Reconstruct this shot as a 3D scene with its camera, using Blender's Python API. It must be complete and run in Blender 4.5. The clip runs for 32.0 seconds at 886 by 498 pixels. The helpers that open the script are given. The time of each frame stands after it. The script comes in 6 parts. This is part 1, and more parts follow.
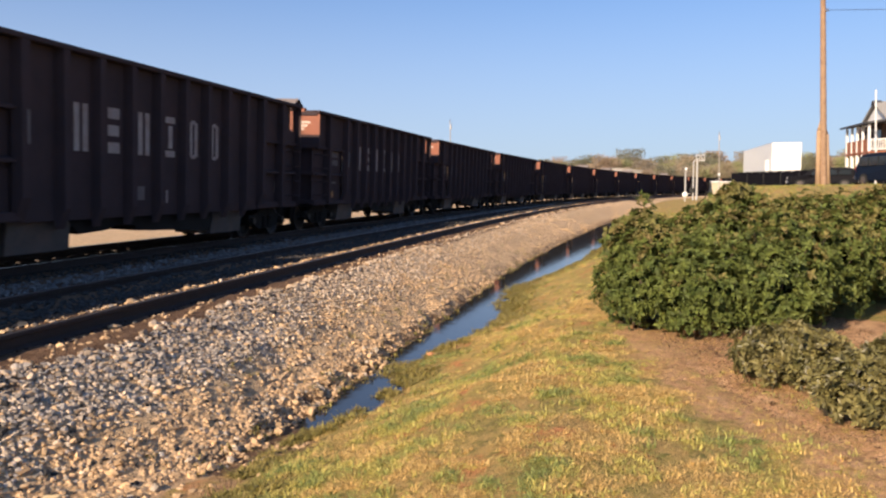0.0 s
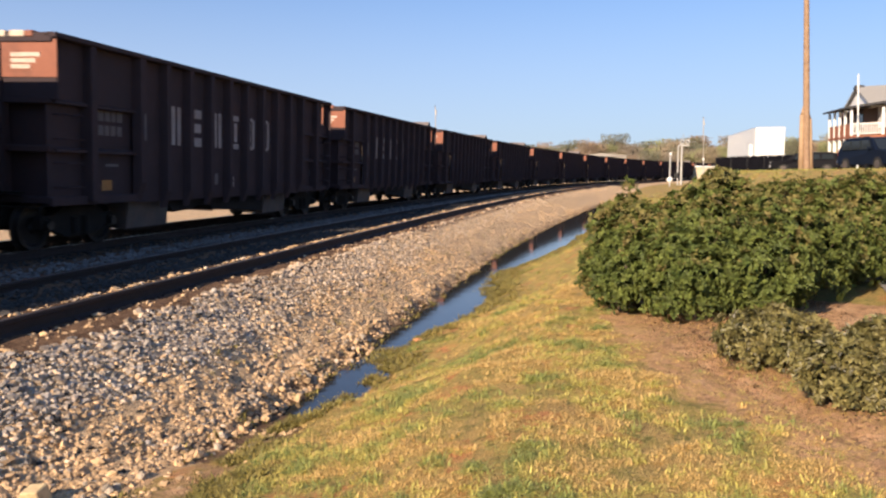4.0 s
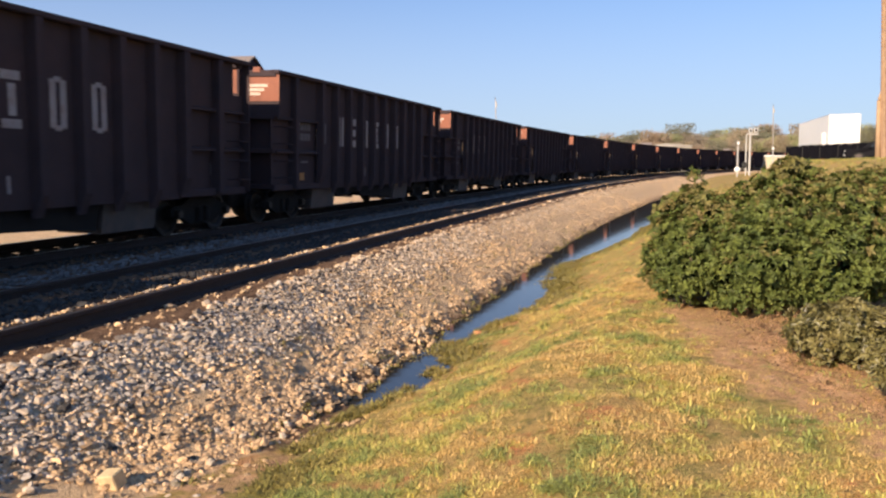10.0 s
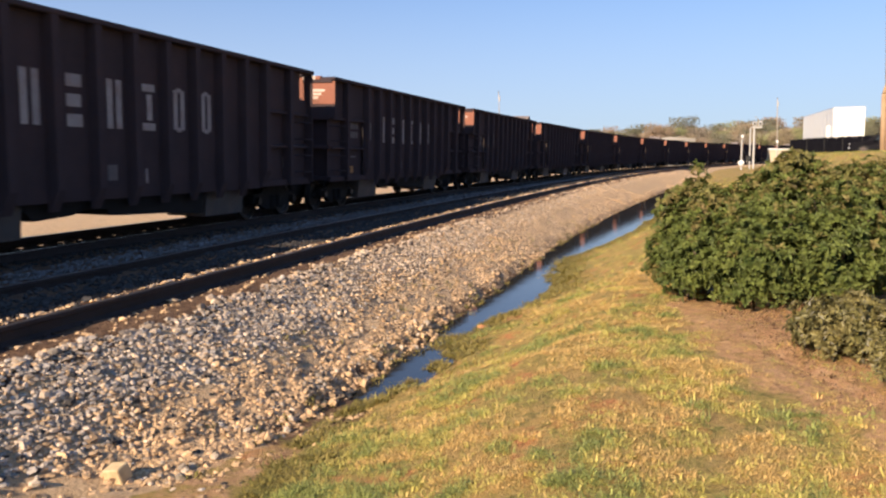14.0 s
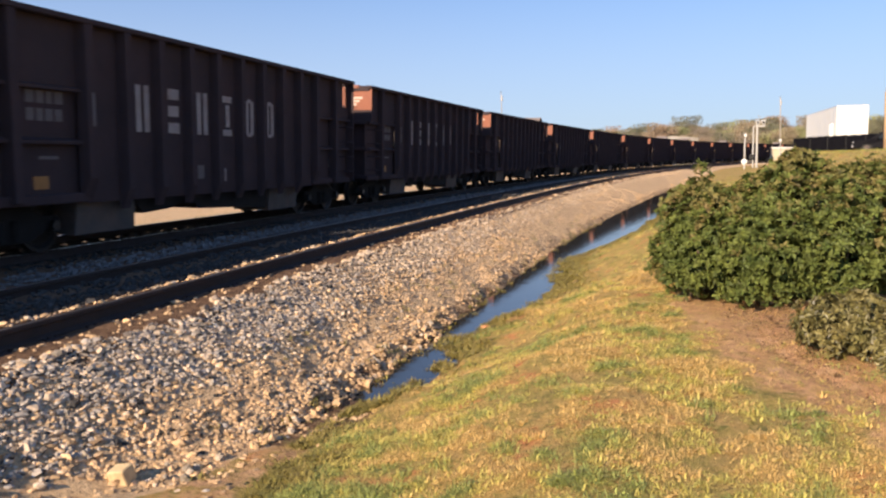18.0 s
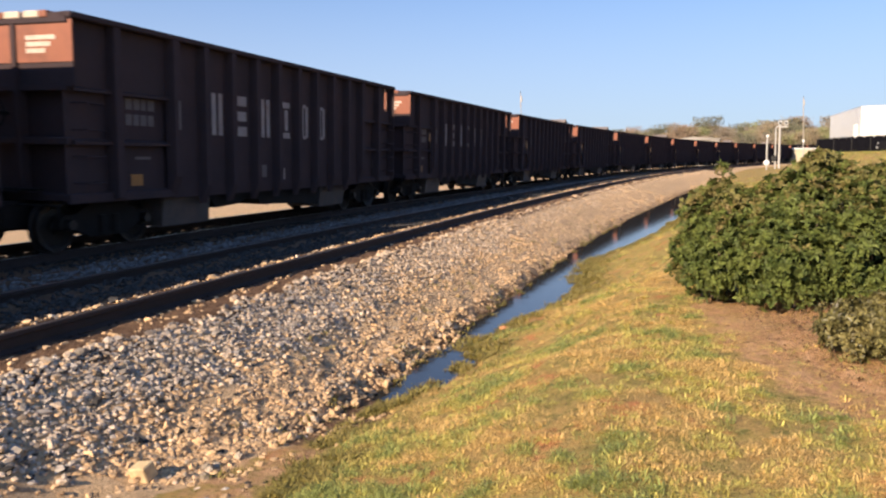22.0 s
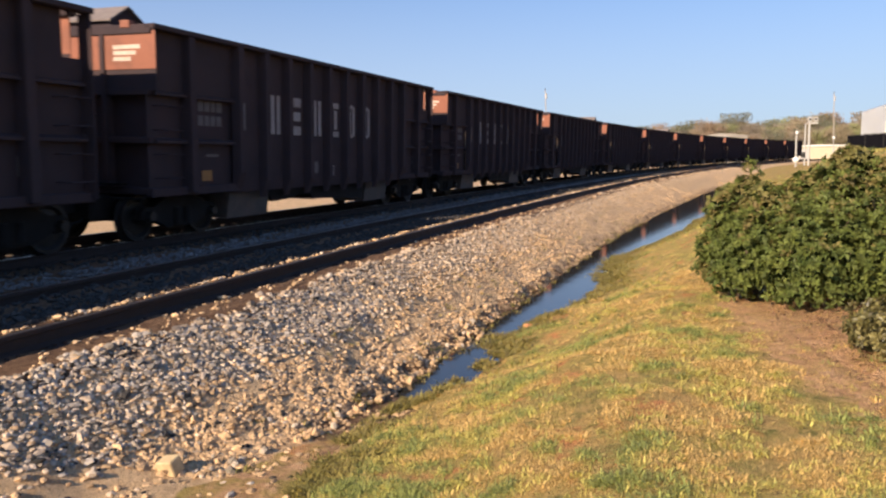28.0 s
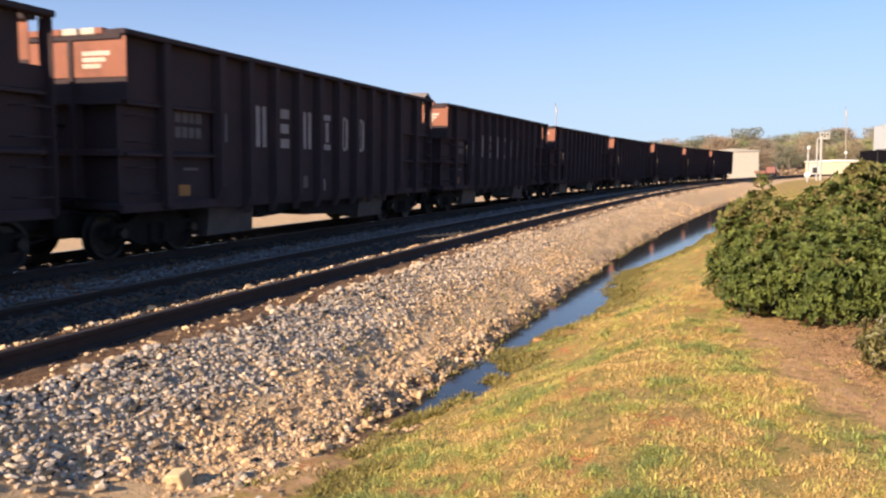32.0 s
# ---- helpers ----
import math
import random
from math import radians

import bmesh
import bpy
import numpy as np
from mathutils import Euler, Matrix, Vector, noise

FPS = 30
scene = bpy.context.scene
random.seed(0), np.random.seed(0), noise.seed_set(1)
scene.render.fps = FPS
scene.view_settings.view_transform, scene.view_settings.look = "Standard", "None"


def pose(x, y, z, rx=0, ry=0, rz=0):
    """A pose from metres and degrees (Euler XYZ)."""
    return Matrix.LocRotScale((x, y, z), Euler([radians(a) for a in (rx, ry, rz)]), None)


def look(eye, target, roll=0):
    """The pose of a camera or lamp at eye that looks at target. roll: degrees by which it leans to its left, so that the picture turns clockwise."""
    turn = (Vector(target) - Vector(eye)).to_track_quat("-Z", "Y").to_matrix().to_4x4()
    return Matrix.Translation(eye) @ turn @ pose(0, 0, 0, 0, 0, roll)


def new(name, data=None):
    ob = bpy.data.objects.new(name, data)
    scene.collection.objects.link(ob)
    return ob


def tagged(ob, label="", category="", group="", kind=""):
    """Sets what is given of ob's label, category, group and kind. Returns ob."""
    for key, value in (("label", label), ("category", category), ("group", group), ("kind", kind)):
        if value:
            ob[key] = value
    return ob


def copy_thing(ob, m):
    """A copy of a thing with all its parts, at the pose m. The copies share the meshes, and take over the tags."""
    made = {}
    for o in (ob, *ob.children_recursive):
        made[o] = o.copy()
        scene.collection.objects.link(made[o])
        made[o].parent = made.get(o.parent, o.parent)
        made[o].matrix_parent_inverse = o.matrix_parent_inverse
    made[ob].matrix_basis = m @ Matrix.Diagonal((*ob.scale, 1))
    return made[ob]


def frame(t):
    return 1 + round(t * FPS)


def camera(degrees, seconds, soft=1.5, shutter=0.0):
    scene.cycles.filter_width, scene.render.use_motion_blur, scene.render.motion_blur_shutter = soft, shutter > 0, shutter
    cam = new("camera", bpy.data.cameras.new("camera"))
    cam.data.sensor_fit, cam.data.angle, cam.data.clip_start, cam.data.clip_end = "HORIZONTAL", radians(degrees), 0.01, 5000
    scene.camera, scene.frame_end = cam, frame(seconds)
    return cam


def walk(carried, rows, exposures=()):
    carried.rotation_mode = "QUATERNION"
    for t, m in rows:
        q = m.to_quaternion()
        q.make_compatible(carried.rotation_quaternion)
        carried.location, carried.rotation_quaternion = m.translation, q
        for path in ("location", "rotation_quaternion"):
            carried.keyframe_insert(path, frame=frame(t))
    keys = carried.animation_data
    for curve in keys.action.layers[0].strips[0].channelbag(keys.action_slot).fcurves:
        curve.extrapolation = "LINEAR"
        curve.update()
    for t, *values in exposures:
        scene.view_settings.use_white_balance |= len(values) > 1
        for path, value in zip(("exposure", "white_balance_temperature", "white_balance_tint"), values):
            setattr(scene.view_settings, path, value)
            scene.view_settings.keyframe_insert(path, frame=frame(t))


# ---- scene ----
EYE = 1.289                     # height of the lens over the rail head
cam = camera(60.2, 32.0, soft=2.3, shutter=0.15)
walk(cam, [
    (0, pose(0, 0, EYE, 85.48, 0.04, 0.00)),
    (0.5, pose(0, 0, EYE, 85.42, 0.12, -0.12)),
    (1, pose(0, 0, EYE, 85.33, 0.14, -0.28)),
    (1.5, pose(0, 0, EYE, 85.34, 0.14, -0.37)),
    (2, pose(0, 0, EYE, 85.19, 0.17, -0.42)),
    (2.5, pose(0, 0, EYE, 84.90, 0.27, -0.57)),
    (4.5, pose(0, 0, EYE, 84.40, 0.23, -1.13)),
    (5, pose(0, 0, EYE, 84.67, 0.26, -0.78)),
    (5.5, pose(0, 0, EYE, 84.66, 0.42, 0.42)),
    (6, pose(0, 0, EYE, 84.26, 0.32, 1.23)),
    (6.5, pose(0, 0, EYE, 83.93, 0.33, 1.91)),
    (7, pose(0, 0, EYE, 84.23, 0.20, 2.03)),
    (7.5, pose(0, 0, EYE, 84.25, 0.19, 2.79)),
    (8, pose(0, 0, EYE, 84.12, 0.30, 3.96)),
    (8.5, pose(0, 0, EYE, 84.01, 0.28, 3.88)),
    (9, pose(0, 0, EYE, 83.97, 0.48, 3.77)),
    (9.5, pose(0, 0, EYE, 83.92, 0.71, 3.69)),
    (10, pose(0, 0, EYE, 83.92, 0.83, 3.42)),
    (10.5, pose(0, 0, EYE, 83.94, 0.88, 3.40)),
    (11, pose(0, 0, EYE, 83.90, 0.87, 3.32)),
    (11.5, pose(0, 0, EYE, 83.84, 0.95, 3.41)),
    (12, pose(0, 0, EYE, 83.73, 1.00, 3.43)),
    (12.5, pose(0, 0, EYE, 83.70, 1.01, 3.32)),
    (13, pose(0, 0, EYE, 83.73, 0.95, 3.32)),
    (13.5, pose(0, 0, EYE, 83.61, 0.98, 3.43)),
    (14, pose(0, 0, EYE, 83.49, 0.98, 3.66)),
    (14.5, pose(0, 0, EYE, 83.43, 1.07, 3.95)),
    (16.5, pose(0, 0, EYE, 83.43, 1.27, 4.12)),
    (17, pose(0, 0, EYE, 83.44, 1.30, 4.02)),
    (17.5, pose(0, 0, EYE, 83.44, 1.25, 3.99)),
    (18, pose(0, 0, EYE, 83.52, 1.26, 3.86)),
    (18.5, pose(0, 0, EYE, 83.66, 1.16, 3.97)),
    (19, pose(0, 0, EYE, 83.63, 1.08, 4.06)),
    (19.5, pose(0, 0, EYE, 83.62, 1.06, 4.16)),
    (20, pose(0, 0, EYE, 83.70, 1.06, 4.55)),
    (20.5, pose(0, 0, EYE, 83.74, 1.02, 4.70)),
    (21, pose(0, 0, EYE, 83.73, 1.05, 4.94)),
    (21.5, pose(0, 0, EYE, 83.68, 1.13, 5.23)),
    (22, pose(0, 0, EYE, 83.60, 1.20, 5.28)),
    (22.5, pose(0, 0, EYE, 83.56, 1.17, 5.29)),
    (23, pose(0, 0, EYE, 83.62, 1.12, 5.41)),
    (23.5, pose(0, 0, EYE, 83.73, 1.05, 5.67)),
    (24, pose(0, 0, EYE, 83.84, 1.06, 5.95)),
    (24.5, pose(0, 0, EYE, 83.81, 1.07, 6.12)),
    (25, pose(0, 0, EYE, 83.74, 1.11, 6.20)),
    (25.5, pose(0, 0, EYE, 83.62, 1.13, 6.27)),
    (27.5, pose(0, 0, EYE, 83.29, 1.27, 6.75)),
    (28, pose(0, 0, EYE, 83.43, 1.25, 7.09)),
    (28.5, pose(0, 0, EYE, 83.74, 1.17, 6.91)),
    (29, pose(0, 0, EYE, 84.14, 1.04, 7.46)),
    (29.5, pose(0, 0, EYE, 84.28, 1.00, 7.99)),
    (30, pose(0, 0, EYE, 84.26, 0.94, 8.32)),
    (30.5, pose(0, 0, EYE, 84.21, 0.95, 8.44)),
    (31, pose(0, 0, EYE, 84.27, 0.87, 8.18)),
    (31.5, pose(0, 0, EYE, 84.44, 0.99, 8.13)),
    (32, pose(0, 0, EYE, 84.50, 1.09, 7.86)),
], exposures=((0, 0.72), (1, 0.80), (14, 0.81), (25, 0.85), (27, 0.84), (28, 0.76), (29, 0.88), (32, 0.95)))

# ---------------------------------------------------------------- world and sun
LIGHT_HEADING = 36.8            # degrees right of +y, the way the sunlight travels
SUN_UP = 25.2
world = bpy.data.worlds.new("world")
scene.world = world
world.use_nodes = True
wn = world.node_tree.nodes
sky = wn.new("ShaderNodeTexSky")
sky.sky_type = "NISHITA"
sky.sun_disc = False
sky.sun_elevation = radians(SUN_UP)
sky.sun_rotation = radians(LIGHT_HEADING + 180)
sky.altitude = 200
sky.air_density = 1.0
sky.dust_density = 0.4
sky.ozone_density = 2.5
wn["Background"].inputs["Strength"].default_value = 0.070
tint = wn.new("ShaderNodeMix")
tint.data_type, tint.blend_type = "RGBA", "MULTIPLY"
tint.inputs["Factor"].default_value = 1.0
tint.inputs["B"].default_value = (0.40, 0.85, 1.28, 1)
world.node_tree.links.new(sky.outputs[0], tint.inputs["A"])
up = wn.new("ShaderNodeSeparateXYZ")
world.node_tree.links.new(wn.new("ShaderNodeTexCoord").outputs["Generated"], up.inputs[0])
thin = wn.new("ShaderNodeMapRange")     # haze thins with height over the horizon
thin.interpolation_type = "SMOOTHSTEP"
for _k, _v in (("From Min", 0.0), ("From Max", 0.36), ("To Min", 0.78), ("To Max", 0.15)):
    thin.inputs[_k].default_value = _v
world.node_tree.links.new(up.outputs["Z"], thin.inputs["Value"])
haze = wn.new("ShaderNodeMix")
haze.data_type = "RGBA"
world.node_tree.links.new(thin.outputs[0], haze.inputs["Factor"])
haze.inputs["B"].default_value = (5.15, 5.5, 6.75, 1)
world.node_tree.links.new(tint.outputs["Result"], haze.inputs["A"])
world.node_tree.links.new(haze.outputs["Result"], wn["Background"].inputs["Color"])
sun = new("sun", bpy.data.lights.new("sun", "SUN"))
sun.data.energy = 5.0
sun.data.angle = radians(0.53)
sun.data.color = (1.0, 0.79, 0.58)
_h = radians(LIGHT_HEADING)
_e = radians(SUN_UP)
sun.matrix_world = look((0, 0, 0), (math.sin(_h) * math.cos(_e), math.cos(_h) * math.cos(_e), -math.sin(_e)))


# ---------------------------------------------------------------- materials
def surf(name, c1, c2, scale=4.0, rough=0.8, bump=0.2, metal=0.0, fine=60.0, spread=0.0, coord="Object",
         dirt=None, dirt_scale=1.5, dirt_amount=0.5, island=0.0, spec=0.5):
    """Two-scale noise between c1 and c2, optional dirt patches, spread by object or by island, fine bump."""
    m = bpy.data.materials.new(name)
    m.use_nodes = True
    n, l = m.node_tree.nodes, m.node_tree.links
    b = n["Principled BSDF"]
    tc = n.new("ShaderNodeTexCoord")
    if coord == "World":
        vec = n.new("ShaderNodeNewGeometry").outputs["Position"]
    else:
        vec = tc.outputs[coord]
    a = n.new("ShaderNodeTexNoise")
    a.inputs["Scale"].default_value = scale
    a.inputs["Detail"].default_value = 6
    a.inputs["Roughness"].default_value = 0.65
    l.new(vec, a.inputs["Vector"])
    ramp = n.new("ShaderNodeMapRange")
    ramp.inputs["From Min"].default_value = 0.3
    ramp.inputs["From Max"].default_value = 0.7
    l.new(a.outputs["Fac"], ramp.inputs["Value"])
    mix = n.new("ShaderNodeMix")
    mix.data_type = "RGBA"
    mix.inputs["A"].default_value = (*c1, 1)
    mix.inputs["B"].default_value = (*c2, 1)
    l.new(ramp.outputs[0], mix.inputs["Factor"])
    col = mix.outputs["Result"]
    if dirt:
        d = n.new("ShaderNodeTexNoise")
        d.inputs["Scale"].default_value = dirt_scale
        d.inputs["Detail"].default_value = 8
        d.inputs["Roughness"].default_value = 0.7
        l.new(vec, d.inputs["Vector"])
        dr = n.new("ShaderNodeMapRange")
        dr.inputs["From Min"].default_value = 0.48
        dr.inputs["From Max"].default_value = 0.68
        dr.inputs["To Max"].default_value = dirt_amount
        l.new(d.outputs["Fac"], dr.inputs["Value"])
        m2 = n.new("ShaderNodeMix")
        m2.data_type = "RGBA"
        l.new(dr.outputs[0], m2.inputs["Factor"])
        l.new(col, m2.inputs["A"])
        m2.inputs["B"].default_value = (*dirt, 1)
        col = m2.outputs["Result"]
    if spread or island:
        src = n.new("ShaderNodeNewGeometry").outputs["Random Per Island"] if island else n.new("ShaderNodeObjectInfo").outputs["Random"]
        k = island or spread
        mr = n.new("ShaderNodeMapRange")
        mr.inputs["To Min"].default_value = 1 - k
        mr.inputs["To Max"].default_value = 1 + k
        l.new(src, mr.inputs["Value"])
        hs = n.new("ShaderNodeHueSaturation")
        l.new(mr.outputs[0], hs.inputs["Value"])
        l.new(col, hs.inputs["Color"])
        col = hs.outputs[0]
    l.new(col, b.inputs["Base Color"])
    b.inputs["Roughness"].default_value = rough
    b.inputs["Metallic"].default_value = metal
    b.inputs["Specular IOR Level"].default_value = spec
    if bump:
        f = n.new("ShaderNodeTexNoise")
        f.inputs["Scale"].default_value = fine
        f.inputs["Detail"].default_value = 5
        l.new(vec, f.inputs["Vector"])
        bp = n.new("ShaderNodeBump")
        bp.inputs["Strength"].default_value = bump
        bp.inputs["Distance"].default_value = 0.02
        l.new(f.outputs["Fac"], bp.inputs["Height"])
        l.new(bp.outputs[0], b.inputs["Normal"])
    return m


# one car paint in two tones: sunlit for ends, darkened where shade falls
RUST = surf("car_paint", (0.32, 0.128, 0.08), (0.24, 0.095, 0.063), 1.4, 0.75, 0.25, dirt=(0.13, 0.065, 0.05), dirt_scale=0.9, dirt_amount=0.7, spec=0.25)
SHADE_PAINT = surf("shaded_car_paint", (0.066, 0.047, 0.050), (0.048, 0.038, 0.042), 1.4, 0.85, 0.25, dirt=(0.076, 0.047, 0.047), dirt_scale=0.9, dirt_amount=0.5, spec=0.06)
# grime pushed near black so its colour carries the shade under the cars
RUST_DARK = surf("shaded_grime", (0.013, 0.012, 0.012), (0.022, 0.020, 0.019), 3.0, 0.85, 0.3, spec=0.15)
GATE_GREY = surf("bare_steel_plate", (0.085, 0.072, 0.066), (0.055, 0.046, 0.043), 2.0, 0.7, 0.2, dirt=(0.14, 0.09, 0.07), dirt_amount=0.6)
LETTER = surf("faded_white_paint", (0.36, 0.33, 0.32), (0.27, 0.24, 0.235), 3.0, 0.8, 0.1, dirt=(0.22, 0.12, 0.10), dirt_scale=5.0, dirt_amount=0.6)
LETTER_DULL = surf("dull_white_paint", (0.15, 0.13, 0.13), (0.10, 0.085, 0.085), 3.0, 0.8, 0.1)
YELLOW = surf("reflector_yellow", (0.36, 0.16, 0.035), (0.27, 0.12, 0.03), 6.0, 0.5, 0.1)
HOOD_GREY = surf("weathered_board", (0.24, 0.20, 0.18), (0.16, 0.13, 0.12), 5.0, 0.85, 0.3)
# wheel steel darkened likewise, with the underfloor shade in its colour
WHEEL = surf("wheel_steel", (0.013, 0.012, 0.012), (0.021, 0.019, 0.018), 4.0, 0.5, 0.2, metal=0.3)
RAIL_SIDE = surf("rail_rust", (0.022, 0.014, 0.012), (0.04, 0.023, 0.018), 9.0, 0.85, 0.3, coord="World")
RAIL_TOP = surf("rail_head", (0.35, 0.32, 0.30), (0.24, 0.2, 0.18), 6.0, 0.35, 0.05, metal=0.9, coord="World")
TIE = surf("creosote_tie", (0.065, 0.05, 0.042), (0.12, 0.095, 0.075), 7.0, 0.9, 0.5, spread=0.3)
STONE = surf("ballast_stone", (0.60, 0.468, 0.335), (0.385, 0.297, 0.21), 14.0, 0.85, 0.3, coord="World", island=0.55, fine=90)
STONE_BLUE = surf("blue_grey_stone", (0.43, 0.372, 0.31), (0.235, 0.203, 0.17), 14.0, 0.85, 0.3, coord="World", island=0.55, fine=90)
STONE_ONE = surf("ballast_stone_single", (0.50, 0.41, 0.31), (0.30, 0.25, 0.195), 9.0, 0.85, 0.3, spread=0.5, fine=90)
STONE_TAN = surf("muddy_stone", (0.62, 0.42, 0.235), (0.43, 0.285, 0.155), 8.0, 0.9, 0.3, coord="World", island=0.45, fine=90)
# shade of the train put into the tone; also serves odd dark stones
STONE_DARK = surf("shade_dark_stone", (0.050, 0.045, 0.041), (0.028, 0.025, 0.023), 8.0, 0.85, 0.3, coord="World", island=0.4, fine=90)
STENCIL = surf("stencil_paint", (0.62, 0.52, 0.44), (0.50, 0.40, 0.33), 6.0, 0.8, 0.1, dirt=(0.30, 0.15, 0.10), dirt_scale=8.0, dirt_amount=0.5)
# lighter band of the same train shade, painted between the tracks
STONE_SHADE = surf("shaded_stone", (0.185, 0.175, 0.17), (0.115, 0.11, 0.108), 8.0, 0.85, 0.3, coord="World", island=0.35, fine=90)
CAP_PAINT = surf("pale_cap_paint", (0.66, 0.55, 0.43), (0.52, 0.42, 0.32), 5.0, 0.8, 0.2, dirt=(0.34, 0.18, 0.11), dirt_scale=4.0, dirt_amount=0.5)


# ---------------------------------------------------------------- mesh helpers
class Geo:
    """Collects vertices and faces of one mesh."""

    def __init__(self):
        self.v, self.f = [], []

    def box(self, x0, x1, y0, y1, z0, z1, m=None):
        i = len(self.v)
        pts = [(x, y, z) for z in (z0, z1) for y in (y0, y1) for x in (x0, x1)]
        if m is not None:
            pts = [tuple(m @ Vector(p)) for p in pts]
        self.v += pts
        self.f += [tuple(i + k for k in q) for q in
                   ((0, 2, 3, 1), (4, 5, 7, 6), (0, 1, 5, 4), (2, 6, 7, 3), (0, 4, 6, 2), (1, 3, 7, 5))]
        return self

    def bevbox(self, x0, x1, y0, y1, z0, z1, b, m=None):
        """A box with chamfered edges."""
        bm = bmesh.new()
        bmesh.ops.create_cube(bm, size=1.0)
        for q in bm.verts:
            q.co = Vector(((x0 + x1) / 2 + q.co.x * (x1 - x0), (y0 + y1) / 2 + q.co.y * (y1 - y0), (z0 + z1) / 2 + q.co.z * (z1 - z0)))
        bmesh.ops.bevel(bm, geom=bm.edges[:], offset=b, segments=1, affect="EDGES")
        return self.add_bm(bm, m)

    def add_bm(self, bm, m=None):
        i = len(self.v)
        bm.verts.index_update()
        self.v += [tuple((m @ q.co) if m is not None else q.co) for q in bm.verts]
        self.f += [tuple(i + q.index for q in fc.verts) for fc in bm.faces]
        bm.free()
        return self

    def prism(self, poly, a0, a1, axis="y"):
        """A closed outline pushed along an axis; poly gives the other two coordinates in order."""
        i, n = len(self.v), len(poly)
        for a in (a0, a1):
            for p, q in poly:
                self.v.append({"x": (a, p, q), "y": (p, a, q), "z": (p, q, a)}[axis])
        self.f += [tuple(i + (k, (k + 1) % n, n + (k + 1) % n, n + k)[j] for j in range(4)) for k in range(n)]
        self.f += [tuple(i + k for k in range(n))[::-1], tuple(i + n + k for k in range(n))]
        return self

    def tube(self, p0, p1, r0, r1=None, n=8, cap=True):
        p0, p1 = Vector(p0), Vector(p1)
        r1 = r0 if r1 is None else r1
        d = (p1 - p0).normalized()
        a = d.orthogonal().normalized()
        b = d.cross(a)
        i = len(self.v)
        for p, r in ((p0, r0), (p1, r1)):
            for k in range(n):
                w = 2 * math.pi * k / n
                self.v.append(tuple(p + a * (r * math.cos(w)) + b * (r * math.sin(w))))
        self.f += [(i + k, i + (k + 1) % n, i + n + (k + 1) % n, i + n + k) for k in range(n)]
        if cap:
            self.f += [tuple(i + k for k in range(n))[::-1], tuple(i + n + k for k in range(n))]
        return self

    def mesh(self, name, mat, smooth=False):
        me = bpy.data.meshes.new(name)
        me.from_pydata(self.v, [], self.f)
        me.materials.append(mat)
        me.validate()
        bm = bmesh.new()
        bm.from_mesh(me)
        bmesh.ops.recalc_face_normals(bm, faces=bm.faces[:])
        bm.to_mesh(me)
        bm.free()
        if smooth:
            me.shade_smooth()
        return me


def part(name, geo, mat, parent, label="", smooth=False):
    me = geo if isinstance(geo, bpy.types.Mesh) else geo.mesh(name, mat, smooth)
    ob = new(name, me)
    ob.parent = parent
    if label:
        ob["label"] = label
    return ob


def thing(name, label, category, m=None, group="", kind=""):
    ob = new(name)
    ob.empty_display_size = 0.2
    if m is not None:
        ob.matrix_basis = m
    return tagged(ob, label, category, group, kind)


def big_mesh(name, verts, faces, mats, smooth=False):
    """A mesh from arrays of one face size."""
    verts = np.asarray(verts, np.float32)
    faces = np.asarray(faces, np.int32)
    me = bpy.data.meshes.new(name)
    n, k = faces.shape
    me.vertices.add(len(verts))
    me.vertices.foreach_set("co", verts.ravel())
    me.loops.add(n * k)
    me.loops.foreach_set("vertex_index", faces.ravel())
    me.polygons.add(n)
    me.polygons.foreach_set("loop_start", np.arange(n, dtype=np.int32) * k)
    me.polygons.foreach_set("loop_total", np.full(n, k, np.int32))
    me.update(calc_edges=True)
    for mt in mats if isinstance(mats, (list, tuple)) else [mats]:
        me.materials.append(mt)
    if smooth:
        me.shade_smooth()
    else:
        me.shade_flat()
    return me


# ---------------------------------------------------------------- the line of the railway
TRACK_D, TRACK_HEAD = 10.669, radians(12.313)      # distance of the far track's centre, its heading right of +y
CURVE_AT, CURVE_EASE, CURVE_K = 2.312, 20.0, 0.002047
CURVE_END = 300.0
GRADE, CANT = 0.0, radians(2.13)
SPACING = 4.57                                     # centre to centre of the two tracks
LS = np.arange(-520.0, 1600.0, 0.5)


def _line():
    u = np.clip(np.minimum(LS, CURVE_END) - CURVE_AT, 0, None)
    th = np.where(u < CURVE_EASE, CURVE_K * u * u / (2 * CURVE_EASE), CURVE_K * (u - CURVE_EASE / 2)) + TRACK_HEAD
    mid = (th[1:] + th[:-1]) / 2
    x = np.concatenate([[0], np.cumsum(np.sin(mid) * 0.5)])
    y = np.concatenate([[0], np.cumsum(np.cos(mid) * 0.5)])
    i0 = int(np.argmin(abs(LS)))
    return x - x[i0] - TRACK_D * math.cos(TRACK_HEAD), y - y[i0] + TRACK_D * math.sin(TRACK_HEAD), th


LX, LY, LTH = _line()


def rail_z(s):
    return GRADE * np.clip(s, 0, 260)


def on_line(s, off=0.0, z=0.0):
    """World place at the running length s, off metres to the right of the far track's centre, z over its rail head; and the heading."""
    x, y, th = (float(np.interp(s, LS, q)) for q in (LX, LY, LTH))
    return x + off * math.cos(th), y - off * math.sin(th), float(rail_z(s)) + z, th


def line_frame(s, off=0.0, z=0.0, cant=True):
    x, y, zz, th = on_line(s, off, z)
    return pose(x, y, zz, 0, math.degrees(CANT) if cant else 0, -math.degrees(th))


